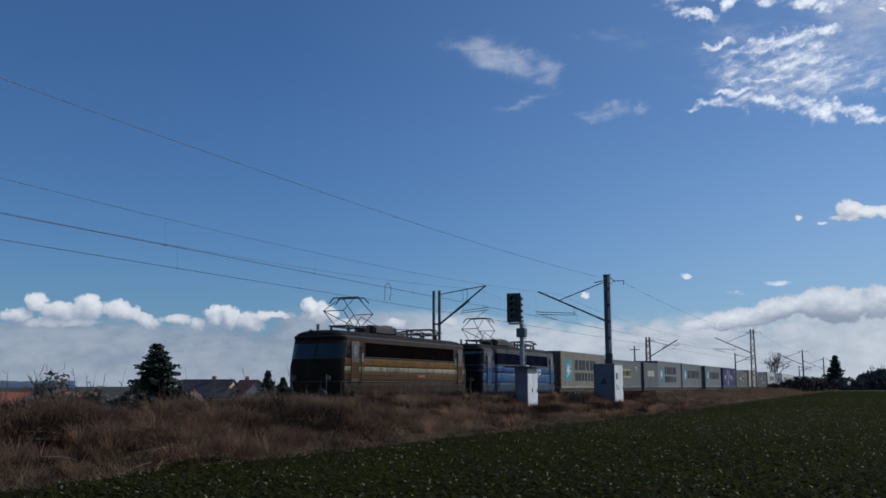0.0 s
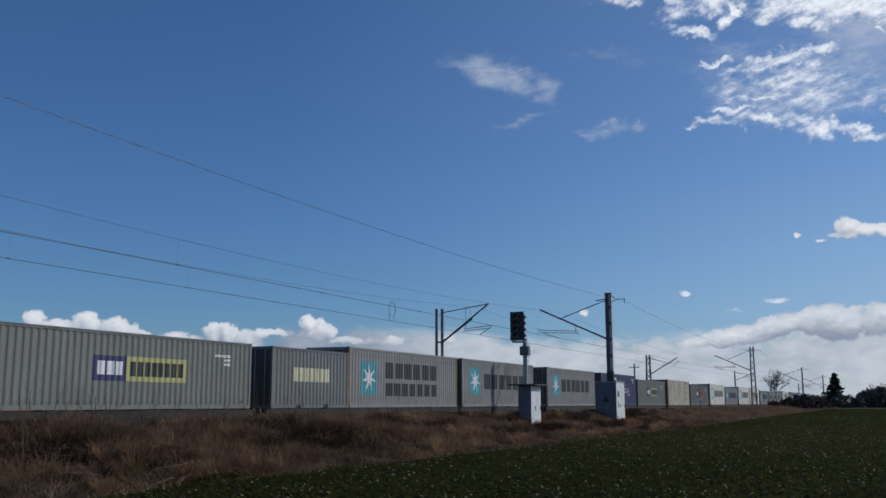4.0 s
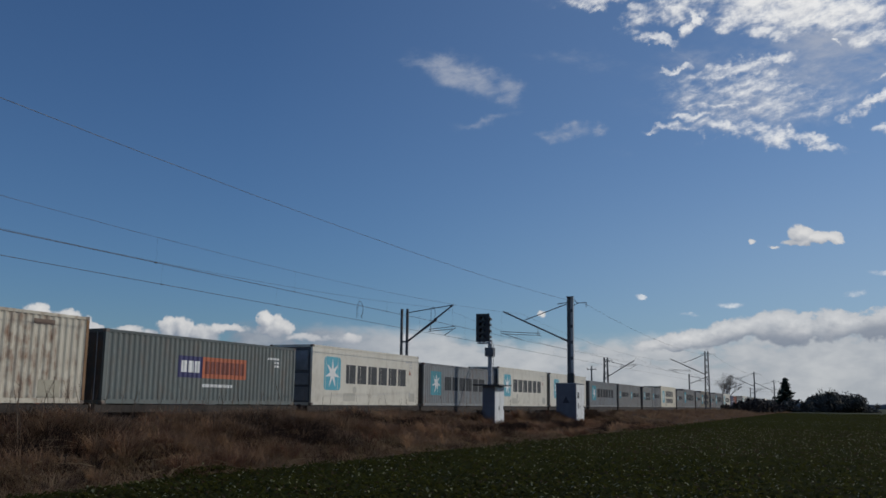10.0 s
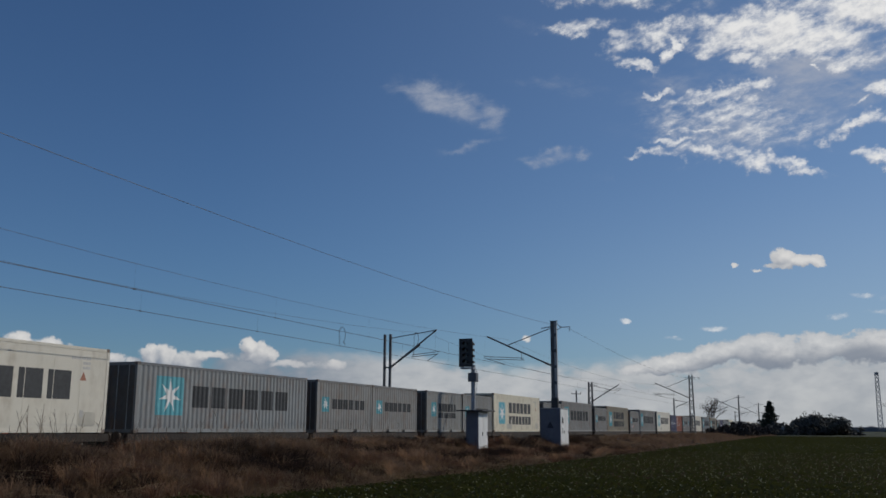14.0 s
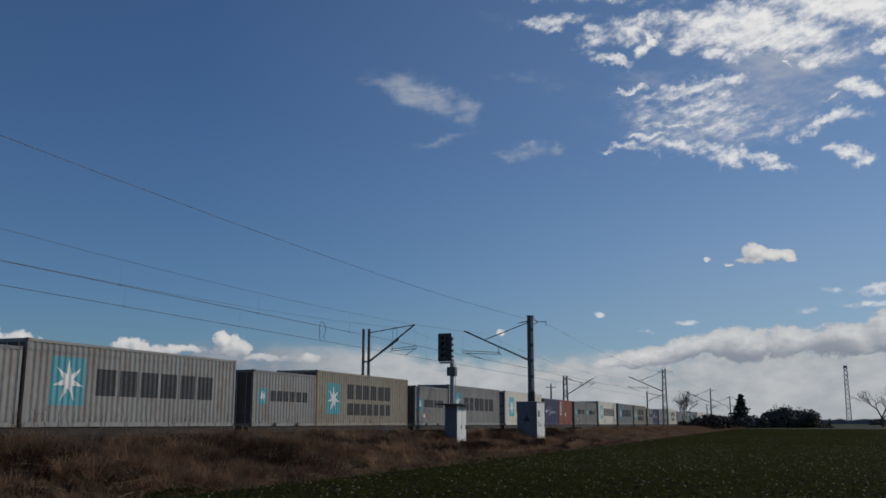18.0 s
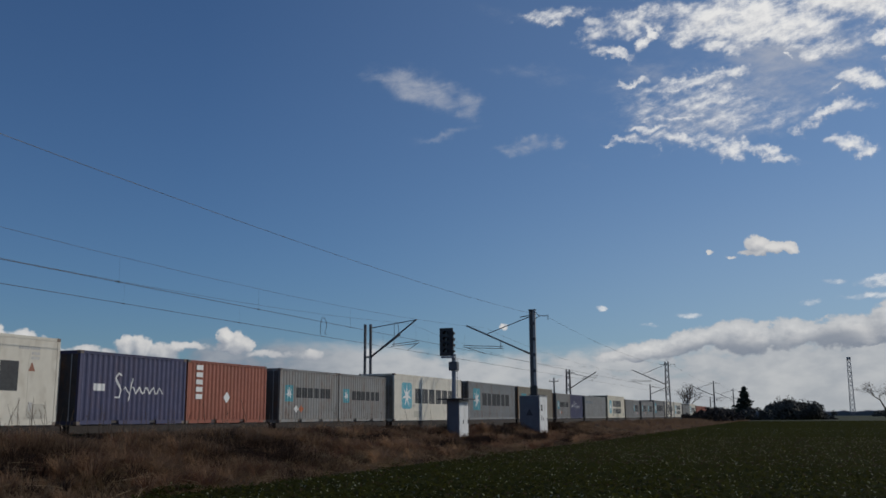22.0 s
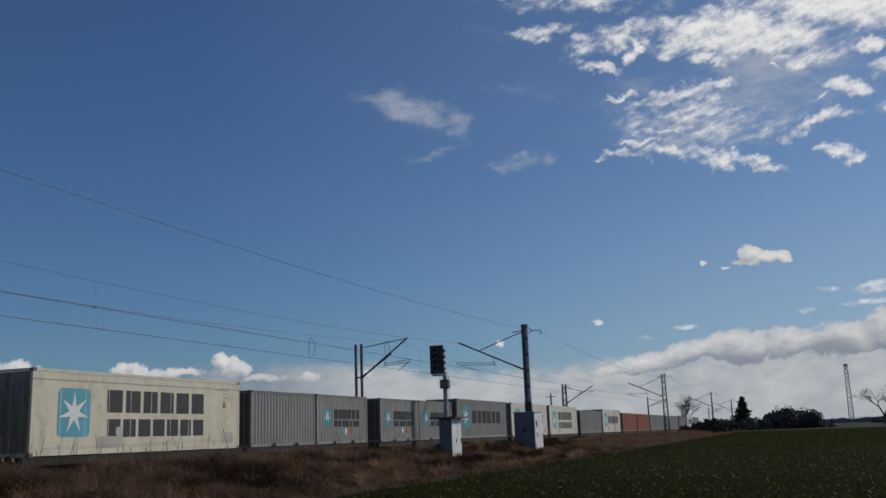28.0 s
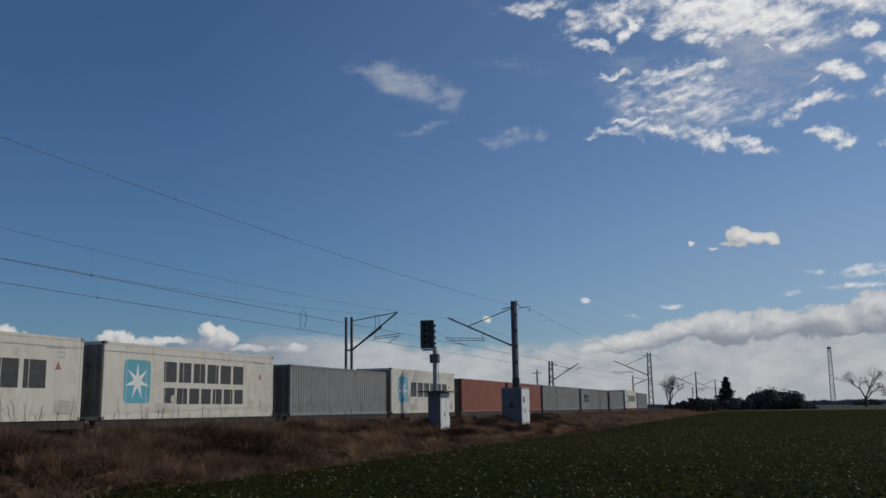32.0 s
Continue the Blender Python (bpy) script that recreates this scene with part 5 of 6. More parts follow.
    names = {"beam": "tall steel twin-beam contact-wire mast with a cantilever", "pair": "pair of slim steel posts carrying a cantilever", "lattice": "lattice steel contact-wire mast with a cantilever", "pole": "plain slim contact-wire mast with a cantilever"}
    return tagged(ob, names[kind], "catenary mast", "masts along the track")


for mx, mk in NEAR_MASTS:
    mast(mx, -1, mk)
for mx, mk in FAR_MASTS:
    mast(mx, 1, mk)


def rope(pts, r, n=5):
    """One closed tube through points that run along x."""
    bm = bmesh.new()
    rings = [[bm.verts.new((p[0], p[1] + r * math.cos(6.2832 * k / n), p[2] + r * math.sin(6.2832 * k / n))) for k in range(n)] for p in pts]
    for a, b in zip(rings, rings[1:]):
        for k in range(n):
            bm.faces.new((a[k], a[(k + 1) % n], b[(k + 1) % n], b[k]))
    return bm


def wire(name, label, supports, y, z_of, r=0.011, steps=10, droppers=None, lower=None):
    """A wire hung from support to support; droppers join it to the wire below."""
    root = empty(name)
    m = mat("wire_copper", (0.075, 0.072, 0.07), 0.55, 0.6, 0.2)
    for (a, b) in zip(supports, supports[1:]):
        pts = [(a + (b - a) * i / steps, y, z_of(i / steps)) for i in range(steps + 1)]
        part("wire_span", rope(pts, r), m, root)
        if droppers and a < 130:
            for k in range(droppers):
                f = (k + 0.5) / droppers
                bm = bmesh.new()
                tube(bm, (a + (b - a) * f, y, z_of(f)), (a + (b - a) * f, y, lower), 0.0022, 4)
                tube(bm, (a + (b - a) * f - 0.05, y, lower), (a + (b - a) * f + 0.05, y, lower), 0.025, 6)
                part("dropper", bm, m, root)
    return tagged(root, label, "overhead wire", "overhead wires")


def sag(hi, lo):
    return lambda f: lo + (hi - lo) * (2 * f - 1) ** 2


NX = [-75.0, -6.0] + [m[0] for m in NEAR_MASTS] + [395.0]
FX = [-75.0, -8.0] + [m[0] for m in FAR_MASTS] + [380.0]
for xs, ty in ((NX, TRACK_NEAR), (FX, TRACK_FAR)):
    wire("contact_wire", "dark copper contact wire over the track", xs, ty, lambda f: CONTACT_Z)
    wire("carrier_wire", "sagging carrier wire with droppers over the track", xs, ty, sag(CARRIER_Z, MID_Z), 0.006, 12, 8, CONTACT_Z)
wire("feeder_wire", "dark feeder wire hung on the mast tops", NX, 16.1, sag(8.5, 7.75), 0.008, 12)


def hanging_loop(x, y, z):
    """A stiff jumper cable: an open loop between the wires."""
    ob = empty("cable_loop", pose(x, y, 0))
    bm = bmesh.new()
    pts = [(-0.34, -0.55)] + [(-0.36 * math.cos(radians(q)), 0.42 * math.sin(radians(q))) for q in range(-20, 215, 23)] + [(0.12, -0.42), (0.40, -0.50)]
    for p, q in zip(pts, pts[1:]):
        tube(bm, (p[0], 0, z + p[1]), (q[0], 0, z + q[1]), 0.014, 5)
    part("loop", bm, mat("wire_copper", (0.075, 0.072, 0.07), 0.55, 0.6, 0.2), ob)
    tagged(ob, "thin looped cable hanging between the wires", "cable")


hanging_loop(45.2, TRACK_FAR, 6.75)
hanging_loop(55.3, TRACK_FAR, 7.45)


def signal_post(x, y):
    ob = empty("railway_signal", pose(x, y, 0))
    grey = mat("signal_grey", (0.30, 0.31, 0.33), 0.5, 0.3, 0.25, 6)
    black = mat("signal_black", (0.022, 0.022, 0.025), 0.5, var=0.3)
    bm = bmesh.new()
    tube(bm, (0, 0, 2.61), (0, 0, 4.9), 0.115, 12)
    part("post", bm, grey, ob, "grey tubular signal post")
    part("relay_box", boxes((-0.16, 0.18, -0.22, 0.24, 4.05, 4.50), bevel=0.02), mat("signal_box", (0.10, 0.10, 0.11), 0.5, 0.2, 0.2), ob)
    part("bracket", boxes((-0.25, 0.1, -0.1, 0.62, 4.70, 4.78)), grey, ob)
    head = part("signal_head", boxes((-0.16, 0.16, 0.02, 0.68, 4.84, 6.22), bevel=0.10), black, ob, "black rounded signal head with hooded lamps")
    part("back_plate", boxes((-0.19, -0.165, -0.02, 0.72, 4.80, 6.26), bevel=0.008), black, head)
    for i in range(4):
        z = 5.05 + 0.31 * i
        bm = bmesh.new()
        tube(bm, (-0.19, 0.35, z), (-0.21, 0.35, z), 0.10, 14)
        part("lens", bm, mat("dull_lens", (0.035, 0.03, 0.03), 0.15), head)
        bm = bmesh.new()
        for k in range(8):
            a, b = radians(-20 + 27.5 * k), radians(-20 + 27.5 * (k + 1))
            p = (-0.19, 0.35 + 0.12 * math.cos(a), z + 0.12 * math.sin(a))
            q = (-0.19, 0.35 + 0.12 * math.cos(b), z + 0.12 * math.sin(b))
            f = [bm.verts.new(c) for c in (p, q, (-0.40, q[1], q[2]), (-0.40, p[1], p[2]))]
            bm.faces.new(f)
        part("hood", bm, black, head)
        part("side_lug", boxes((-0.1, 0.1, -0.05, 0.03, z - 0.06, z + 0.06)), black, head)
    part("ladder", tubes([((0.2, -0.12, 2.61), (0.2, -0.12, 4.7)), ((0.2, 0.12, 2.61), (0.2, 0.12, 4.7))] + [((0.2, -0.12, 2.8 + 0.3 * i), (0.2, 0.12, 2.8 + 0.3 * i)) for i in range(7)], 0.012), grey, ob)
    return tagged(ob, "grey railway signal post with black lamp head", "railway signal")


signal_post(44.95, 16.74)


def cabinet(x, y, lx, ly, z0, z1, label, roof=0.0, window=False):
    """A relay cabinet: pale doors towards the field, ends in a blue-grey that holds their shade."""
    ob = empty("relay_cabinet", pose(x, y, 0))
    white = mat("cabinet_white", (0.68, 0.69, 0.68), 0.5, var=0.08, scale=5, dirt=(0.3, 0.27, 0.22), dirt_amount=0.25)
    # body darker than the doors: the shade of its ends is in this colour
    blue = mat("cabinet_shade_grey", (0.125, 0.130, 0.155), 0.55, var=0.2, scale=5)
    z0 -= 0.55
    part("body", boxes((0, lx, 0, ly, z0, z1), bevel=0.015), blue, ob, "steel cabinet body in a shaded blue-grey")
    half = lx / 2
    for a in (0.02, half + 0.01):
        d = part("door", boxes((a, a + half - 0.03, -0.025, -0.002, z0 + 0.06, z1 - 0.04), bevel=0.006), white, ob, "off-white steel door")
        part("handle", boxes((a + half - 0.16, a + half - 0.11, -0.05, -0.025, (z0 + z1) / 2 - 0.1, (z0 + z1) / 2 + 0.1)), mat("handle_dark", (0.05, 0.05, 0.05), 0.5), d)
        if window and a < 0.1:
            part("meter_window", boxes((a + 0.25, a + 0.70, -0.032, -0.025, z1 - 0.95, z1 - 0.55)), mat("dark_glass", (0.012, 0.014, 0.018), 0.08, var=0.2, spec=0.7), d, "small dark window")
            part("door_mark", boxes((a + 0.4, a + 0.55, -0.03, -0.025, z1 - 1.6, z1 - 1.25)), mat("handle_dark", (0.05, 0.05, 0.05), 0.5), d)
    if window:
        bm = bmesh.new()
        cy, cz = ly * 0.5, (z0 + z1) / 2 + 0.45
        prism(bm, [(cy - 0.24, cz - 0.2), (cy + 0.24, cz - 0.2), (cy, cz + 0.24)], "x", -0.008, -0.001)
        part("warning_triangle", bm, mat("triangle_dark", (0.045, 0.045, 0.055), 0.6, var=0.2), ob, "dark warning triangle")
    if roof:
        part("roof_plate", boxes((-roof, lx + roof * 0.4, -roof, ly + roof, z1, z1 + 0.06)), mat("plate_dark", (0.06, 0.06, 0.065), 0.6, 0.3, 0.3), ob, "dark overhanging roof plate")
    else:
        part("roof_plate", boxes((-0.04, lx + 0.04, -0.05, ly + 0.04, z1, z1 + 0.05), bevel=0.012), mat("roof_grey", (0.32, 0.33, 0.34), 0.5, 0.2, 0.2), ob)
    part("plinth", boxes((-0.05, lx + 0.05, -0.05, ly + 0.05, z0 - 0.5, z0), bevel=0.02), mat("concrete", (0.36, 0.34, 0.31), 0.9, var=0.25, scale=8), ob)
    return tagged(ob, label, "relay cabinet", "line-side cabinets")


cabinet(44.82, 16.44, 1.42, 0.66, 0.85, 2.55, "small relay cabinet with white doors and shade-toned ends below the signal", 0.38)
cabinet(59.6, 16.15, 2.0, 1.35, 0.55, 3.0, "large relay cabinet with white doors and shade-toned ends beside the mast", 0, True)
# ---- grass on the bank, crop in the field ----
rs = np.random.RandomState(7)


def leaf_material(name, base, rough, island, spec, through_c, through=0.42):
    return mat(name, base, rough, var=0.35, scale=2.0, island=island, spec=spec, through=through, through_c=through_c)


def bank_z(x, y):
    return np.interp(y, [p[0] for p in PROFILE], [p[1] for p in PROFILE]) + ground_dip(x, y) + field_rise(x, y)


def bank_lumps(x, y):
    """The same small lumps that the ground has on the bank."""
    return np.array([0.20 * noise.noise((a * 0.35, b * 0.5, 1.0)) + 0.13 * noise.noise((a * 0.9, b * 1.1, 4.0)) if 12 < b < 18 else 0.0 for a, b in zip(x, y)])


def blades(x, y, z, h, w, lean, turn):
    """Bent grass blades, five corners each."""
    n = len(x)
    ux, uy = np.cos(turn), np.sin(turn)
    lx, ly = np.cos(turn + 1.3), np.sin(turn + 1.3)
    v = np.zeros((n, 5, 3), np.float32)
    for i, (f, k, side) in enumerate(((0, 1, -1), (0, 1, 1), (0.55, 0.75, -1), (0.55, 0.75, 1), (1, 0, 0))):
        v[:, i, 0] = x + ux * w * k * side * 0.5 + lx * lean * h * f ** 1.8
        v[:, i, 1] = y + uy * w * k * side * 0.5 + ly * lean * h * f ** 1.8
        v[:, i, 2] = z + h * f * np.sqrt(np.maximum(0.10, 1 - (0.62 * lean * f) ** 2))
    base = (np.arange(n) * 5)[:, None]
    f = np.concatenate([base + [0, 1, 3], base + [0, 3, 2], base + [2, 3, 4]])
    return v.reshape(-1, 3), f


def clump_field(n, x0, x1, y0, y1, power=1.0):
    x = x0 + (x1 - x0) * rs.rand(n) ** power
    y = rs.uniform(y0, y1, n)
    return x, y


def patch(x, y, s, seed):
    """A smooth random field between 0 and 1."""
    r = np.random.RandomState(seed)
    t = np.zeros_like(x)
    for _ in range(7):
        a, k, p = r.rand() * 6.28, s * (0.5 + 2.2 * r.rand()), r.rand() * 6.28
        t += np.sin((np.cos(a) * x + np.sin(a) * y) * k + p)
    return 1 / (1 + np.exp(-t * 0.9))


def dry_grass(name, label, n, x0, x1, per, mats, hmin, hmax, power, y0=11.9, y1=18.3):
    cx, cy = clump_field(n, x0, x1, y0, y1, power)
    tall = patch(cx, cy, 0.9, 3)
    light = patch(cx, cy * 1.6, 0.85, 31)                            # light and dark patches along the bank, the dark ones for shaded hollows
    chance = {"pale_tufts": patch(cx, cy, 1.6, 11) ** 1.3 * light, "dead_weeds": 1.0 - 0.85 * light}.get(name, 0.25 + 0.75 * light)
    keep = rs.rand(n) < chance
    edge = 11.9 + 0.2 * (patch(cx, cx * 0, 0.8, 5) - 0.5) * 2
    keep &= cy > edge
    cx, cy, tall = cx[keep], cy[keep], tall[keep]
    m = len(cx)
    x = np.repeat(cx, per) + rs.normal(0, 0.09, m * per)
    y = np.repeat(cy, per) + rs.normal(0, 0.09, m * per)
    h = (hmin + (hmax - hmin) * np.repeat(tall, per)) * rs.uniform(0.45, 1.15, m * per)
    h *= np.interp(y, [12, 13.2, 15.5, 17, 18.3], [0.6, 0.85, 1.0, 1.1, 0.9])
    h *= np.where((x > 42) & (x < 66), 0.7, 1.0)
    w = rs.uniform(0.008, 0.019, m * per) * np.interp(x, [0, 40, 120], [0.8, 1.5, 3.2])
    lean = rs.uniform(0.5, 2.0, m * per)
    turn = np.repeat(patch(cx, cy, 1.1, 21) * 9 + rs.normal(0, 0.8, m), per) + rs.normal(0, 0.8, m * per)
    v, f = blades(x, y, bank_z(x, y) + np.repeat(bank_lumps(cx, cy), per) - 0.05, h, w, lean, turn)
    me = raw_mesh(name, v, f, mats)
    tagged(new(name, me), label, "grass", kind="stuff")


straw = leaf_material("dry_straw", (0.25, 0.160, 0.108), 0.9, 0.65, 0.1, (0.30, 0.20, 0.12))
russet = leaf_material("dry_russet", (0.075, 0.048, 0.034), 0.9, 0.6, 0.1, (0.09, 0.055, 0.035))
dry_grass("dry_grass", "matted brown dry grass on the railway bank", 46000, 4, 75, 8, straw, 0.25, 0.62, 1.0)
dry_grass("dead_weeds", "dark russet dead weeds among the grass", 40000, 4, 75, 7, russet, 0.25, 0.6, 1.0)
pale = leaf_material("pale_straw", (0.38, 0.285, 0.18), 0.85, 0.5, 0.1, (0.40, 0.29, 0.17))
dry_grass("pale_tufts", "pale straw tufts lying over the brown grass", 11000, 4, 75, 7, pale, 0.35, 0.66, 1.0)
dry_grass("near_dry_grass", "matted brown dry grass at the foot of the bank", 16000, 4, 26, 8, straw, 0.3, 0.6, 1.0)
dry_grass("edge_grass", "short tan dead grass along the field edge", 26000, 4, 60, 7, pale, 0.25, 0.5, 1.4, 11.7, 13.8)
dry_grass("far_dry_grass", "brown dry grass along the distant bank", 14000, 75, 260, 6, straw, 0.3, 0.7, 1.3)


def tussocks(name, label, n, material, seed, hmin, hmax, lit=True, y0=12.5, y1=17.6):
    """Arched tufts: blades that rise from one root and droop outwards all round."""
    r = np.random.RandomState(seed)
    cx, cy = 6 + 62 * r.rand(n) ** 1.15, r.uniform(y0, y1, n)
    tone = patch(cx, cy * 1.6, 0.85, 31) if lit else 1.0 - patch(cx, cy * 1.6, 0.85, 31)
    keep = r.rand(n) < np.clip(1.6 * tone - 0.45, 0.02, 1.0)
    cx, cy = cx[keep], cy[keep]
    per, m = 64, len(cx)
    a = r.rand(m * per) * 6.2832
    q = np.sqrt(r.rand(m * per)) * np.repeat(r.uniform(0.06, 0.20, m), per)
    x, y = np.repeat(cx, per) + q * np.cos(a), np.repeat(cy, per) + q * np.sin(a)
    h = np.repeat(r.uniform(hmin, hmax, m), per) * r.uniform(0.55, 1.1, m * per)
    lean = r.uniform(0.35, 1.55, m * per)
    w = r.uniform(0.008, 0.018, m * per) * np.interp(x, [0, 40, 70], [0.9, 1.5, 2.2])
    z = bank_z(x, y) + np.repeat(bank_lumps(cx, cy), per) - 0.04
    v, f = blades(x, y, z, h, w, lean, a - 1.3 + r.normal(0, 0.35, m * per))
    tagged(new(name, raw_mesh(name, v, f, material)), label, "grass", kind="stuff")


tussocks("straw_tussocks", "arched tan grass tussocks on the railway bank", 1500, leaf_material("tussock_straw", (0.40, 0.252, 0.155), 0.8, 0.6, 0.1, (0.46, 0.28, 0.155)), 61, 0.36, 0.66)
tussocks("rust_tussocks", "arched rust-brown grass tussocks on the railway bank", 1100, leaf_material("tussock_rust", (0.19, 0.104, 0.070), 0.85, 0.6, 0.1, (0.22, 0.115, 0.07)), 62, 0.38, 0.66)
# shade of the bank's hollows, put in as clumps of a dark colour
tussocks("dark_tussocks", "dark weed clumps for shaded hollows on the railway bank", 1500, leaf_material("tussock_dark", (0.050, 0.034, 0.027), 0.9, 0.6, 0.08, (0.06, 0.04, 0.03)), 63, 0.35, 0.62, False, 13.2, 17.8)


def tall_stems():
    """Single dead stalks that stand over the grass."""
    bm = bmesh.new()
    r = random.Random(5)
    for i in range(150):
        x, y = r.choice((r.uniform(9, 24), r.uniform(9, 24), r.uniform(24, 60))), r.uniform(14.8, 17.4)
        h = r.uniform(0.6, 1.25) if i > 14 else r.uniform(1.1, 1.5)
        z = ground_z(y) + float(ground_dip(x, y))
        lx, ly = r.uniform(-0.25, 0.25), r.uniform(-0.15, 0.15)
        p = [(x, y, z), (x + lx * 0.4 * h, y + ly * 0.4 * h, z + 0.6 * h), (x + lx * h, y + ly * h, z + h)]
        tube(bm, p[0], p[1], 0.008, 4, 0.006)
        tube(bm, p[1], p[2], 0.006, 4, 0.003)
        for k in range(r.randint(0, 3)):
            f = r.uniform(0.5, 0.9)
            a = Vector(p[0]).lerp(Vector(p[2]), f)
            tube(bm, a, a + Vector((r.uniform(-0.15, 0.15), r.uniform(-0.1, 0.1), r.uniform(0.08, 0.22))), 0.004, 4, 0.002)
    tagged(link_mesh("dead_stalks", bm, mat("stalk_brown", (0.13, 0.09, 0.06), 0.9, var=0.4)), "tall thin dead stalks above the dry grass", "weeds", kind="stuff")


tall_stems()


def fallen_straw():
    """Long pale stalks that lie over the foot of the bank."""
    bm = bmesh.new()
    r = random.Random(17)
    for i in range(150):
        x, y = r.uniform(8, 42), r.uniform(12.0, 15.5)
        a = r.gauss(0.1, 0.45) + (3.1416 if r.random() < 0.5 else 0)
        L = r.uniform(0.5, 1.4)
        p = None
        for k in range(4):
            q = Vector((x + math.cos(a) * L * k / 3, y + math.sin(a) * L * k / 3, 0))
            lump = float(bank_lumps([q.x], [q.y])[0])
            q.z = float(bank_z(q.x, q.y)) + lump + 0.14 + 0.06 * math.sin(0.5 + k * 0.9) * L
            if p is not None:
                tube(bm, p, q, 0.006, 4, 0.005)
            p = q
            a += r.gauss(0, 0.12)
    tagged(link_mesh("fallen_stalks", bm, leaf_material("pale_straw", (0.38, 0.285, 0.18), 0.85, 0.5, 0.1, (0.40, 0.29, 0.17))), "pale fallen stalks lying across the bank", "weeds", kind="stuff")


fallen_straw()


def crop(name, label, n, x0, x1, y0, y1, size, power, light=None, per=5, lift=0.0):
    """Broad glossy leaves of a low winter crop, in rows of small plants."""
    cx = x0 + (x1 - x0) * rs.rand(n) ** power
    cy = rs.uniform(y0, y1, n)
    keep = cy < 12.08 + 0.2 * (patch(cx, cx * 0, 0.8, 5) - 0.5) * 2
    cx, cy = cx[keep], cy[keep]
    m = len(cx)
    x = np.repeat(cx, per) + rs.normal(0, 0.05 * size, m * per)
    y = np.repeat(cy, per) + rs.normal(0, 0.05 * size, m * per)
    a = rs.rand(m * per) * 6.28
    L = rs.uniform(0.05, 0.11, m * per) * size
    w = L * rs.uniform(0.35, 0.55, m * per)
    up = rs.uniform(0.25, 1.1, m * per)
    z = 0.02 + lift + rs.uniform(0, 0.07, m * per) * size + np.repeat(bank_z(cx, cy) + bank_lumps(cx, cy), per)
    dx, dy = np.cos(a), np.sin(a)
    sx, sy = -dy, dx
    v = np.zeros((m * per, 4, 3), np.float32)
    for i, (f, side) in enumerate(((0, 0), (0.55, -1), (0.55, 1), (1, 0))):
        run = L * f * np.cos(up * (1.15 - 0.75 * f))
        v[:, i, 0] = x + dx * run + sx * w * 0.5 * side
        v[:, i, 1] = y + dy * run + sy * w * 0.5 * side
        v[:, i, 2] = z + L * f * np.sin(up * (1.15 - 0.55 * f))
    b = (np.arange(m * per) * 4)[:, None]
    f = np.concatenate([b + [0, 1, 2], b + [1, 3, 2]])
    me = raw_mesh(name, v.reshape(-1, 3), f, leaf_material("crop_leaf", (0.047, 0.053, 0.014), 0.7, 0.85, 0.04, (0.15, 0.15, 0.03), 0.32) if light is None else light)
    tagged(new(name, me), label, "crop", kind="stuff")


crop("crop_plants", "low dark green leafy crop in the field", 70000, 8, 30, -8, 12.9, 1.3, 1.0)
# sparse leaves whose pale colour paints the glints of sun on the crop
crop("pale_crop_leaves", "scattered pale yellow-green leaves for sun glints in the crop", 20000, 8, 110, -12, 12.9, 1.0, 1.6, leaf_material("glint_leaf", (0.42, 0.42, 0.24), 0.4, 0.85, 0.3, (0.45, 0.45, 0.20), 0.4), 1, 0.05)
crop("brown_leaf_litter", "withered brown leaves and bare soil between the crop", 16000, 8, 70, -9, 12.9, 1.2, 1.2, leaf_material("withered_leaf", (0.10, 0.062, 0.034), 0.8, 0.7, 0.1, (0.12, 0.07, 0.04), 0.2))
crop("crop_rows", "low dark green crop stretching across the field", 60000, 28, 75, -12, 12.9, 1.25, 1.1)
crop("far_crop", "dark green crop far across the field", 30000, 70, 200, -20, 12.9, 2.0, 1.3)
# ---- trees, houses, distance ----
def crown_leaves(bm, centre, r, n, size, rnd, flat=1.0):
    """Loose small leaf cards through a lump of crown."""
    for _ in range(n):
        d = Vector((rnd.gauss(0, 1), rnd.gauss(0, 1), rnd.gauss(0, 1) * flat))
        d = d.normalized() * r * rnd.random() ** 0.4
        c = Vector(centre) + Vector((d.x, d.y, d.z * flat))
        u = Vector((rnd.gauss(0, 1), rnd.gauss(0, 1), rnd.gauss(0, 1))).normalized()
        w = u.orthogonal().normalized()
        s = size * rnd.uniform(0.6, 1.3)
        bm.faces.new([bm.verts.new(c + u * s), bm.verts.new(c - u * s * 0.3 + w * s * 0.6), bm.verts.new(c - u * s * 0.3 - w * s * 0.6)])


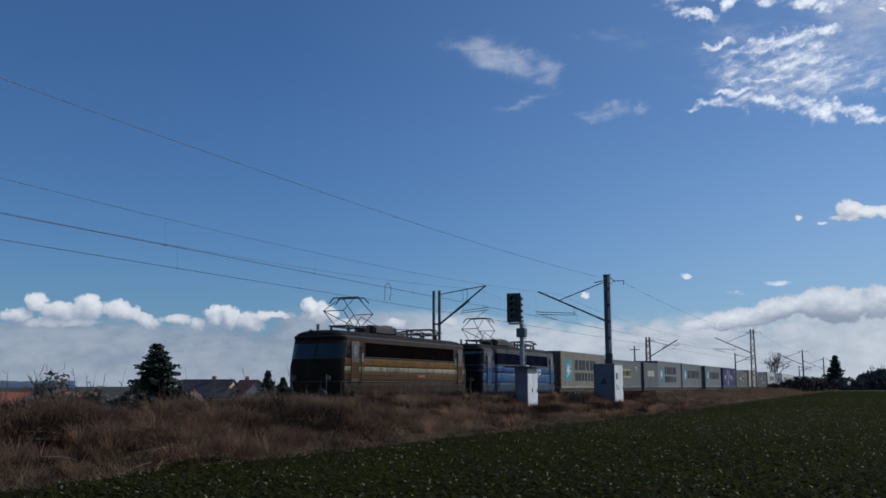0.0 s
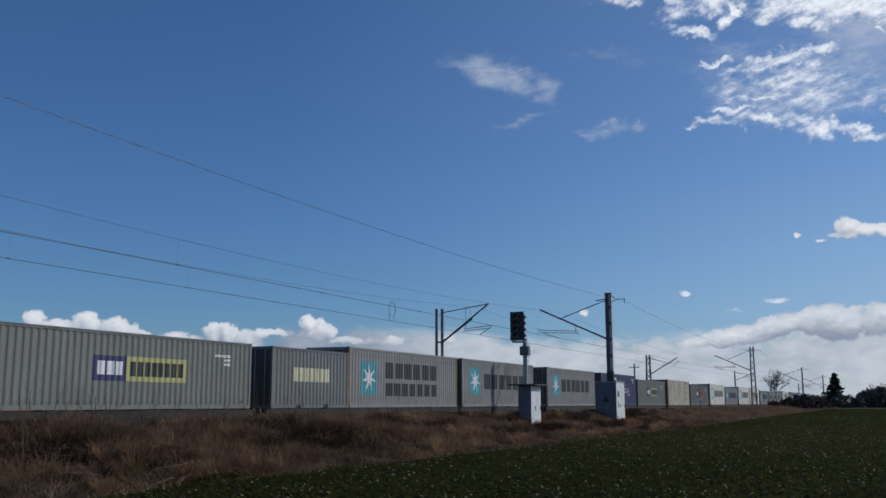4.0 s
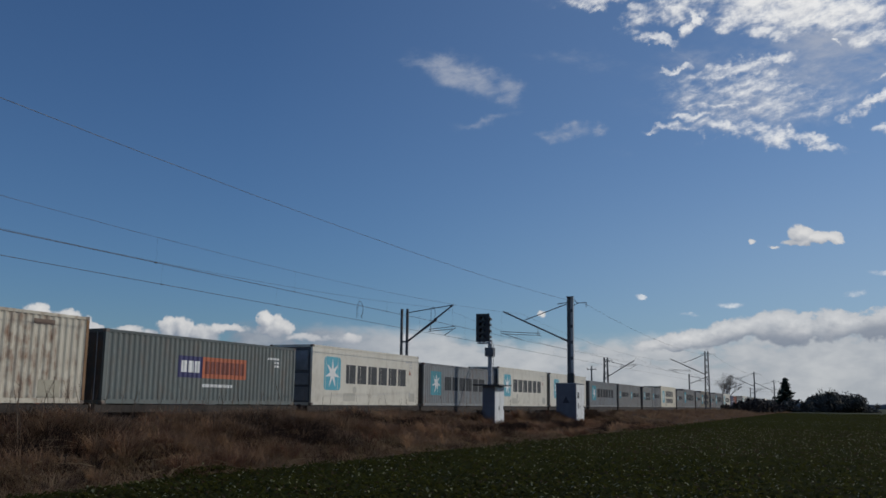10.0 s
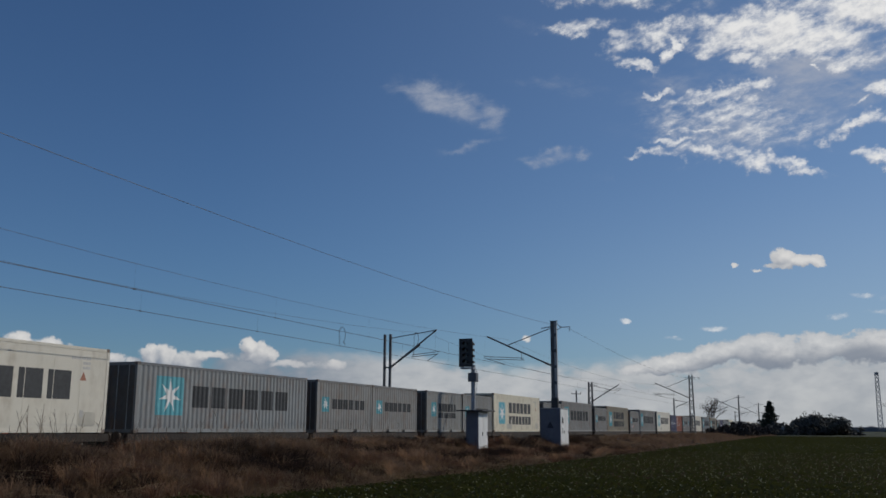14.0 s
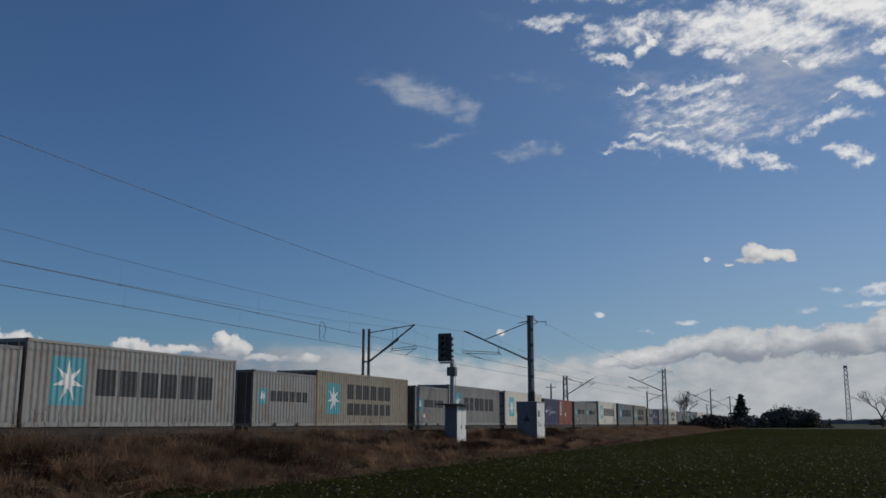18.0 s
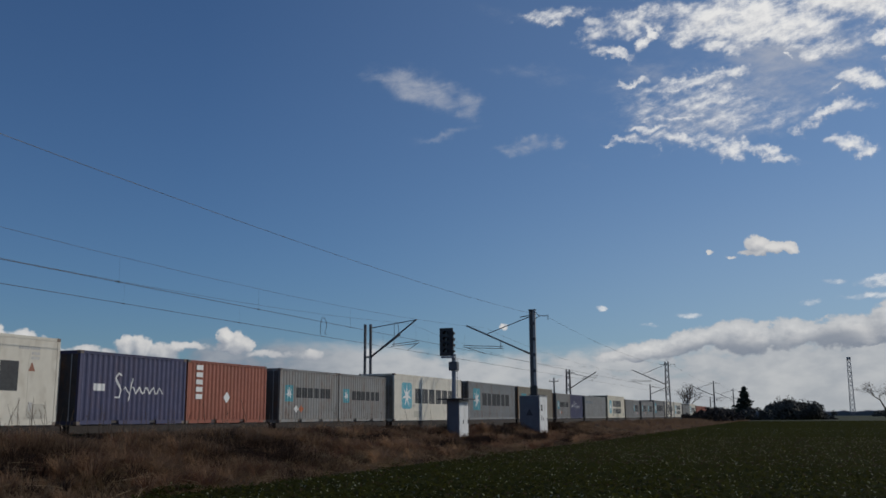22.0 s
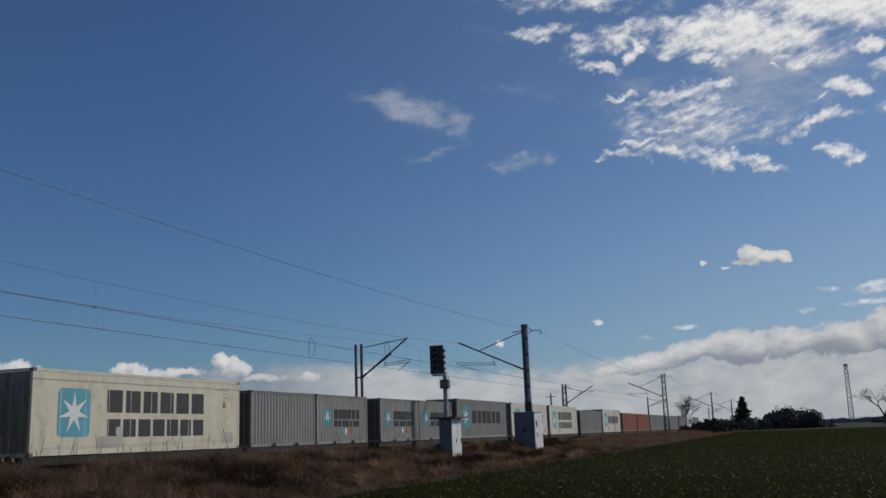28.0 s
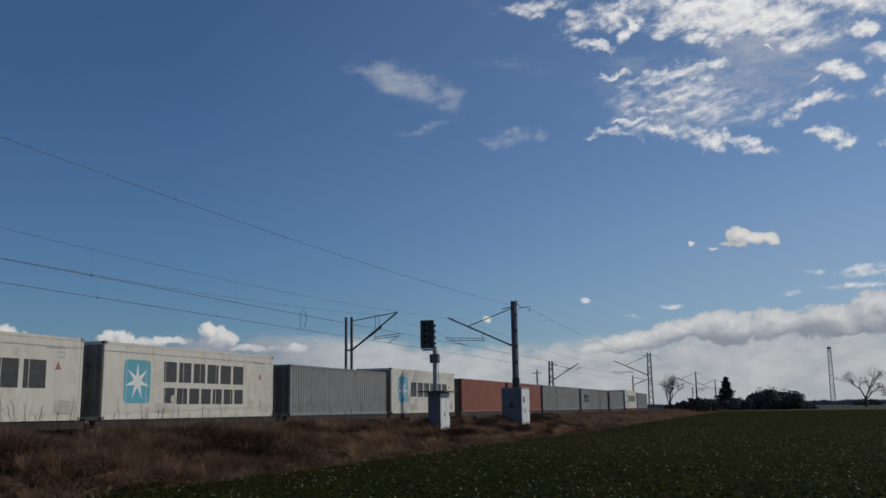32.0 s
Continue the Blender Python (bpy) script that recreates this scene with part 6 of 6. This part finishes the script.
def conifer(x, y, z, h, r, seed, label):
    """A spruce: tapered trunk, whorls of drooping boughs thick with needles."""
    rnd = random.Random(seed)
    ob = empty("conifer", pose(x, y, z))
    bm = bmesh.new()
    tube(bm, (0, 0, 0), (0, 0, h * 0.97), 0.03 * h, 8, 0.01)
    part("trunk", bm, mat("bark", (0.08, 0.06, 0.045), 0.95, var=0.4, bump=0.01), ob)
    bm = bmesh.new()
    n = int(16 + h * 1.5)
    for i in range(n):
        f = 0.07 + 0.92 * i / n
        rr = r * (1 - f) ** 0.72 * rnd.uniform(0.6, 1.2) + 0.1
        k = rnd.randint(5, 8)
        a0 = rnd.random() * 6.28
        for q in range(k):
            a = a0 + 6.28 * q / k + rnd.uniform(-0.3, 0.3)
            L = rr * rnd.uniform(0.7, 1.2)
            p = Vector((0, 0, h * f))
            e = p + Vector((math.cos(a) * L, math.sin(a) * L, -0.12 * L + 0.10 * L * f))
            tube(bm, p, e, 0.03, 3, 0.008)
            for s in range(max(5, int(9 * L))):
                c = p.lerp(e, rnd.uniform(0.15, 1.0))
                crown_leaves(bm, c, 0.16 + 0.10 * L, 3, 0.13 + 0.02 * h, rnd, 0.6)
    part("crown", bm, mat("needles", (0.030, 0.042, 0.022), 0.8, var=0.4, island=0.6), ob)
    return tagged(ob, label, "tree")


def bare_tree(x, y, z, h, spread, seed, label, twigs=5):
    """A leafless tree: forked limbs down to fine twigs."""
    rnd = random.Random(seed)
    ob = empty("bare_tree", pose(x, y, z))
    trunk, limbs = bmesh.new(), bmesh.new()

    def grow(p, d, L, r, depth):
        q = p + d * L
        tube(trunk if depth == 0 else limbs, p, q, r, 6 if depth < 2 else 3, r * 0.68)
        if depth >= twigs:
            return
        for _ in range(3 if depth < 2 else rnd.choice((2, 3))):
            t = Vector((rnd.gauss(0, 1), rnd.gauss(0, 1), rnd.gauss(0.15, 0.6)))
            nd = (d + t.normalized() * spread * rnd.uniform(0.5, 1.0)).normalized()
            grow(p.lerp(q, rnd.uniform(0.75, 1.0)), nd, L * rnd.uniform(0.66, 0.90), r * 0.62, depth + 1)
    grow(Vector((0, 0, -0.2)), Vector((rnd.uniform(-0.1, 0.1), rnd.uniform(-0.1, 0.1), 1)).normalized(), h * 0.27, 0.030 * h, 0)
    bark = mat("bark", (0.08, 0.06, 0.045), 0.95, var=0.4, bump=0.01)
    part("trunk", trunk, bark, ob)
    part("twig_crown", limbs, bark, ob)
    return tagged(ob, label, "tree")


def bush(x, y, z, rx, h, seed, label, green=True):
    rnd = random.Random(seed)
    ob = empty("bush", pose(x, y, z))
    bm = bmesh.new()
    for _ in range(7):
        tube(bm, (rnd.uniform(-0.3, 0.3), rnd.uniform(-0.3, 0.3), -0.2), (rnd.uniform(-1, 1) * rx * 0.7, rnd.uniform(-1, 1) * rx * 0.7, h * rnd.uniform(0.5, 0.9)), 0.05, 4, 0.015)
    part("woody_base", bm, mat("bark", (0.08, 0.06, 0.045), 0.95, var=0.4, bump=0.01), ob)
    bm = bmesh.new()
    for _ in range(int(14 + 5 * rx)):
        a, q = rnd.random() * 6.28, rnd.random() ** 0.5
        zz = h * rnd.uniform(0.15, 0.86) * (1 - 0.35 * q * q)
        crown_leaves(bm, (math.cos(a) * q * rx, math.sin(a) * q * rx, zz), h * rnd.uniform(0.16, 0.28), 55, 0.24 + 0.03 * h, rnd, 0.8)
    part("crown", bm, mat("hedge_leaf", (0.105, 0.095, 0.075), 0.85, var=0.4, island=0.6) if green else mat("twig_brown", (0.06, 0.045, 0.035), 0.9, var=0.4, island=0.6), ob)
    return tagged(ob, label, "bush", "hedge at the field's end")


conifer(252, 13.6, 0.3, 8.9, 3.0, 3, "dark spruce standing above the hedge")
rnd = random.Random(2)
for i in range(14):                                               # along the bank, then across the end of the field
    bx = 168 + 7.2 * i
    bush(bx, 15.8 + rnd.uniform(-0.7, 0.7), 0.5, rnd.uniform(2.2, 3.2), rnd.uniform(2.0, 2.9), 20 + i, "low dark leafless thicket on the bank", False)
for i, (bx, by, br, bh) in enumerate(((246, 10.5, 4, 4.0), (250, 7.2, 3.5, 3.6), (252, 4.0, 4.2, 6.4), (250, 1.0, 4.4, 7.0), (254, -2.2, 4.0, 5.8), (256, -5.0, 3.2, 3.4), (262, 16.5, 3.5, 4.6), (275, 19.0, 3.5, 4.8), (520, -40, 7, 4.6), (540, -62, 8, 4.4))):
    bush(bx, by, 0, br, bh, 50 + i, "dense dark green hedge bush at the field's end")
bare_tree(299, -22.8, 0, 13.5, 0.95, 5, "bare gnarled fruit tree at the field's end", 7)
bare_tree(258, 28.8, -0.2, 10.5, 0.6, 9, "bare rounded tree beyond the track", 7)
bare_tree(264, 3.5, 0, 8.0, 0.55, 12, "bare slender tree behind the hedge", 4)
bare_tree(310, -32, 0, 8.5, 0.7, 14, "bare tree at the field's end", 4)
conifer(89.6, 82.0, -3.2, 10.3, 5.2, 4, "dark dense spruce beyond the railway")
conifer(133.2, 97.4, -3.6, 8.1, 2.7, 6, "slim dark spruce among the houses")
conifer(134.6, 95.3, -3.6, 6.9, 2.6, 8, "small dark spruce among the houses")
for i, (az, d, rr, hh) in enumerate(((47.95, 110, 1.05, 6.9), (45.9, 110, 1.2, 6.1), (45.1, 118, 2.6, 4.8), (46.6, 118, 2.4, 4.7), (44.4, 116, 2.4, 4.9), (41.0, 130, 3, 4.6), (36.4, 160, 2.6, 5.2))):
    a = radians(az)
    bush(d * math.cos(a), d * math.sin(a), -3.4, rr, hh, 80 + i, "dark evergreen bush beyond the railway")
bare_tree(82, 92, -3.4, 7.5, 0.5, 21, "bare pale-stemmed birch beyond the railway", 4)
bare_tree(176, 142, -3.8, 8.0, 0.6, 23, "bare tree behind the houses", 4)


def house(x, y, z, lx, ly, wall_h, roof_h, turn, wall_c, roof_c, label):
    ob = empty("house", pose(x, y, z, 0, 0, turn))
    wm = mat("render_%02d" % round(wall_c[0] * 99), wall_c, 0.85, var=0.1, scale=3, dirt=(0.25, 0.22, 0.18), dirt_amount=0.2)
    rm = mat("roof_tile_%02d" % round(roof_c[0] * 99), roof_c, 0.8, var=0.3, scale=4, stretch=(1, 1, 3))
    bm = bmesh.new()
    prism(bm, [(-ly / 2, 0), (ly / 2, 0), (ly / 2, wall_h), (0, wall_h + roof_h), (-ly / 2, wall_h)], "x", -lx / 2, lx / 2)
    part("wall", bm, wm, ob)
    k = 0.35
    for s in (-1, 1):
        bm = bmesh.new()
        e, f = s * (ly / 2 + k), wall_h - k * roof_h / (ly / 2)
        prism(bm, [(0, wall_h + roof_h + 0.02), (e, f + 0.02), (e, f + 0.16), (0, wall_h + roof_h + 0.18)], "x", -lx / 2 - 0.3, lx / 2 + 0.3)
        r = part("roof", bm, rm, ob)
    part("chimney", boxes((lx * 0.1, lx * 0.1 + 0.6, -0.3, 0.3, wall_h + roof_h * 0.6, wall_h + roof_h + 0.8)), mat("chimney_brick", (0.28, 0.13, 0.09), 0.9, var=0.3), ob)
    dark = mat("house_glass", (0.03, 0.035, 0.045), 0.15)
    fm = mat("house_frame", (0.6, 0.6, 0.58), 0.6)
    for q in (-0.28, 0.0, 0.28):
        w = part("window", boxes((q * lx - 0.5, q * lx + 0.5, -ly / 2 - 0.04, -ly / 2 + 0.02, wall_h * 0.35, wall_h * 0.8)), fm, ob)
        part("pane", boxes((q * lx - 0.42, q * lx + 0.42, -ly / 2 - 0.05, -ly / 2 - 0.042, wall_h * 0.38, wall_h * 0.77)), dark, w)
        w = part("window", boxes((-lx / 2 - 0.04, -lx / 2 + 0.02, q * ly - 0.4, q * ly + 0.4, wall_h * 0.4, wall_h * 0.8)), fm, ob)
        part("pane", boxes((-lx / 2 - 0.05, -lx / 2 - 0.042, q * ly - 0.33, q * ly + 0.33, wall_h * 0.43, wall_h * 0.77)), dark, w)
    return tagged(ob, label, "house", "houses beyond the railway")


def at_az(az, d):
    return d * math.cos(radians(az)), d * math.sin(radians(az))


hx, hy = at_az(39.7, 190)
house(hx, hy, -4.1, 11, 8.5, 3.6, 3.3, -80, (0.50, 0.46, 0.36), (0.085, 0.07, 0.065), "pale house with a dark grey gabled roof")
hx, hy = at_az(38.7, 184)
house(hx, hy, -4.1, 4.5, 5.0, 3.6, 1.5, -80, (0.62, 0.58, 0.30), (0.10, 0.08, 0.07), "small pale yellow house with a low roof")
hx, hy = at_az(40.6, 182)
house(hx, hy, -4.1, 8, 6.0, 2.6, 2.0, 30, (0.35, 0.30, 0.28), (0.12, 0.075, 0.06), "low house with a brown roof")
hx, hy = at_az(37.3, 185)
house(hx, hy, -4.1, 9.5, 8.0, 3.2, 3.6, 58, (0.22, 0.21, 0.21), (0.30, 0.10, 0.05), "grey house with an orange tiled roof")
hx, hy = at_az(50.6, 150)
house(hx, hy, -3.9, 26, 9.0, 2.9, 1.7, -40, (0.45, 0.30, 0.22), (0.30, 0.09, 0.06), "long low building with a red roof")
hx, hy = at_az(49.0, 144)
house(hx, hy, -3.9, 7, 6.5, 2.8, 1.4, 60, (0.60, 0.54, 0.45), (0.34, 0.20, 0.14), "cream building beside the red-roofed one")


def pylon(az, d, h, label):
    x, y = at_az(az, d)
    ob = empty("lattice_tower", pose(x, y, 0))
    # steel paled: the haze of distance is in its colour
    m = mat("hazed_tower_steel", (0.30, 0.31, 0.33), 0.7, 0.2, 0.2)
    w0, w1 = 2.1, 1.3
    corners = [(-1, -1), (1, -1), (1, 1), (-1, 1)]
    for cx, cy in corners:
        bm = bmesh.new()
        tube(bm, (cx * w0, cy * w0, 0), (cx * w1, cy * w1, h), 0.28, 4)
        part("leg", bm, m, ob)
    n = 12
    for i in range(n):
        a, b = w0 + (w1 - w0) * i / n, w0 + (w1 - w0) * (i + 1) / n
        for k in range(4):
            (ax, ay), (bx, by) = corners[k], corners[(k + 1) % 4]
            bm = bmesh.new()
            tube(bm, (ax * a, ay * a, h * i / n), (bx * b, by * b, h * (i + 1) / n), 0.2, 4)
            tube(bm, (bx * a, by * a, h * i / n), (ax * b, ay * b, h * (i + 1) / n), 0.2, 4)
            part("brace", bm, m, ob)
    part("platform", boxes((-1.6, 1.6, -1.6, 1.6, h, h + 2.2)), m, ob)
    return tagged(ob, label, "tower")


pylon(-2.66, 900, 50, "tall grey lattice tower on the horizon")


def plain_pole(az, d, h, label):
    x, y = at_az(az, d)
    ob = empty("utility_pole", pose(x, y, ground_z(y)))
    bm = bmesh.new()
    tube(bm, (0, 0, 0), (0, 0, h), 0.22, 8, 0.14)
    part("pole", bm, mat("pole_grey", (0.22, 0.21, 0.20), 0.8, var=0.2), ob)
    part("crossarm", boxes((-0.06, 0.06, -0.9, 0.9, h - 0.7, h - 0.58)), mat("pole_grey", (0.22, 0.21, 0.20), 0.8, var=0.2), ob)
    for q in (-0.8, 0, 0.8):
        bm = bmesh.new()
        tube(bm, (0, q, h - 0.58), (0, q, h - 0.38), 0.05, 6)
        part("insulator", bm, mat("insulator_brown", (0.14, 0.07, 0.05), 0.3, var=0.2), ob)
    return tagged(ob, label, "utility pole")


plain_pole(14.15, 175, 10.3, "slim grey concrete pole beyond the track")


def ridge(name, az0, az1, d, h, seed, material, label, rough=0.35):
    """Distant woods or hills along the horizon."""
    n = int(abs(az1 - az0) * 5)
    v, f = [], []
    for i in range(n + 1):
        az = az0 + (az1 - az0) * i / n
        x, y = at_az(az, d)
        t = h * (0.65 + 0.7 * rough * noise.noise((az * 0.35, seed, 0)) + 0.5 * rough * noise.noise((az * 1.9, seed, 3)) + 0.35 * rough * noise.noise((az * 6.0, seed, 7)))
        x2, y2 = at_az(az, d + 120)
        v += [(x, y, -12), (x, y, t * 0.75), (x2, y2, t), (x2, y2, -12)]
    for i in range(n):
        a, b = 4 * i, 4 * (i + 1)
        f += [(a, b, b + 1, a + 1), (a + 1, b + 1, b + 2, a + 2), (a + 2, b + 2, b + 3, a + 3)]
    tagged(new(name, raw_mesh(name, v, f, material)), label, "distance", kind="structure")


# haze over woods and hills is mixed into their own colours
ridge("backdrop_woods", -40, 6, 900, 8.5, 3.3, mat("far_woods", (0.15, 0.16, 0.17), 0.95, var=0.3, scale=0.02), "distant tree line on the horizon, paled for haze")
ridge("backdrop_hills", 47.3, 85, 3000, 27, 5.5, mat("hazed_hills", (0.15, 0.20, 0.28), 0.95, var=0.2, scale=0.004), "distant hills beyond the town, tinted blue-grey for haze", 0.2)
ridge("backdrop_far_woods", 6, 30, 1500, 8, 8.1, mat("far_woods", (0.15, 0.16, 0.17), 0.95, var=0.3, scale=0.02), "distant tree line beyond the railway")
def motions():
    for thing, u, z in MOVING:
        walk(thing, [(t, pose(u - SPEED * (t - 16.0), TRACK_FAR, z)) for t in (0.0, 32.0)])


motions()
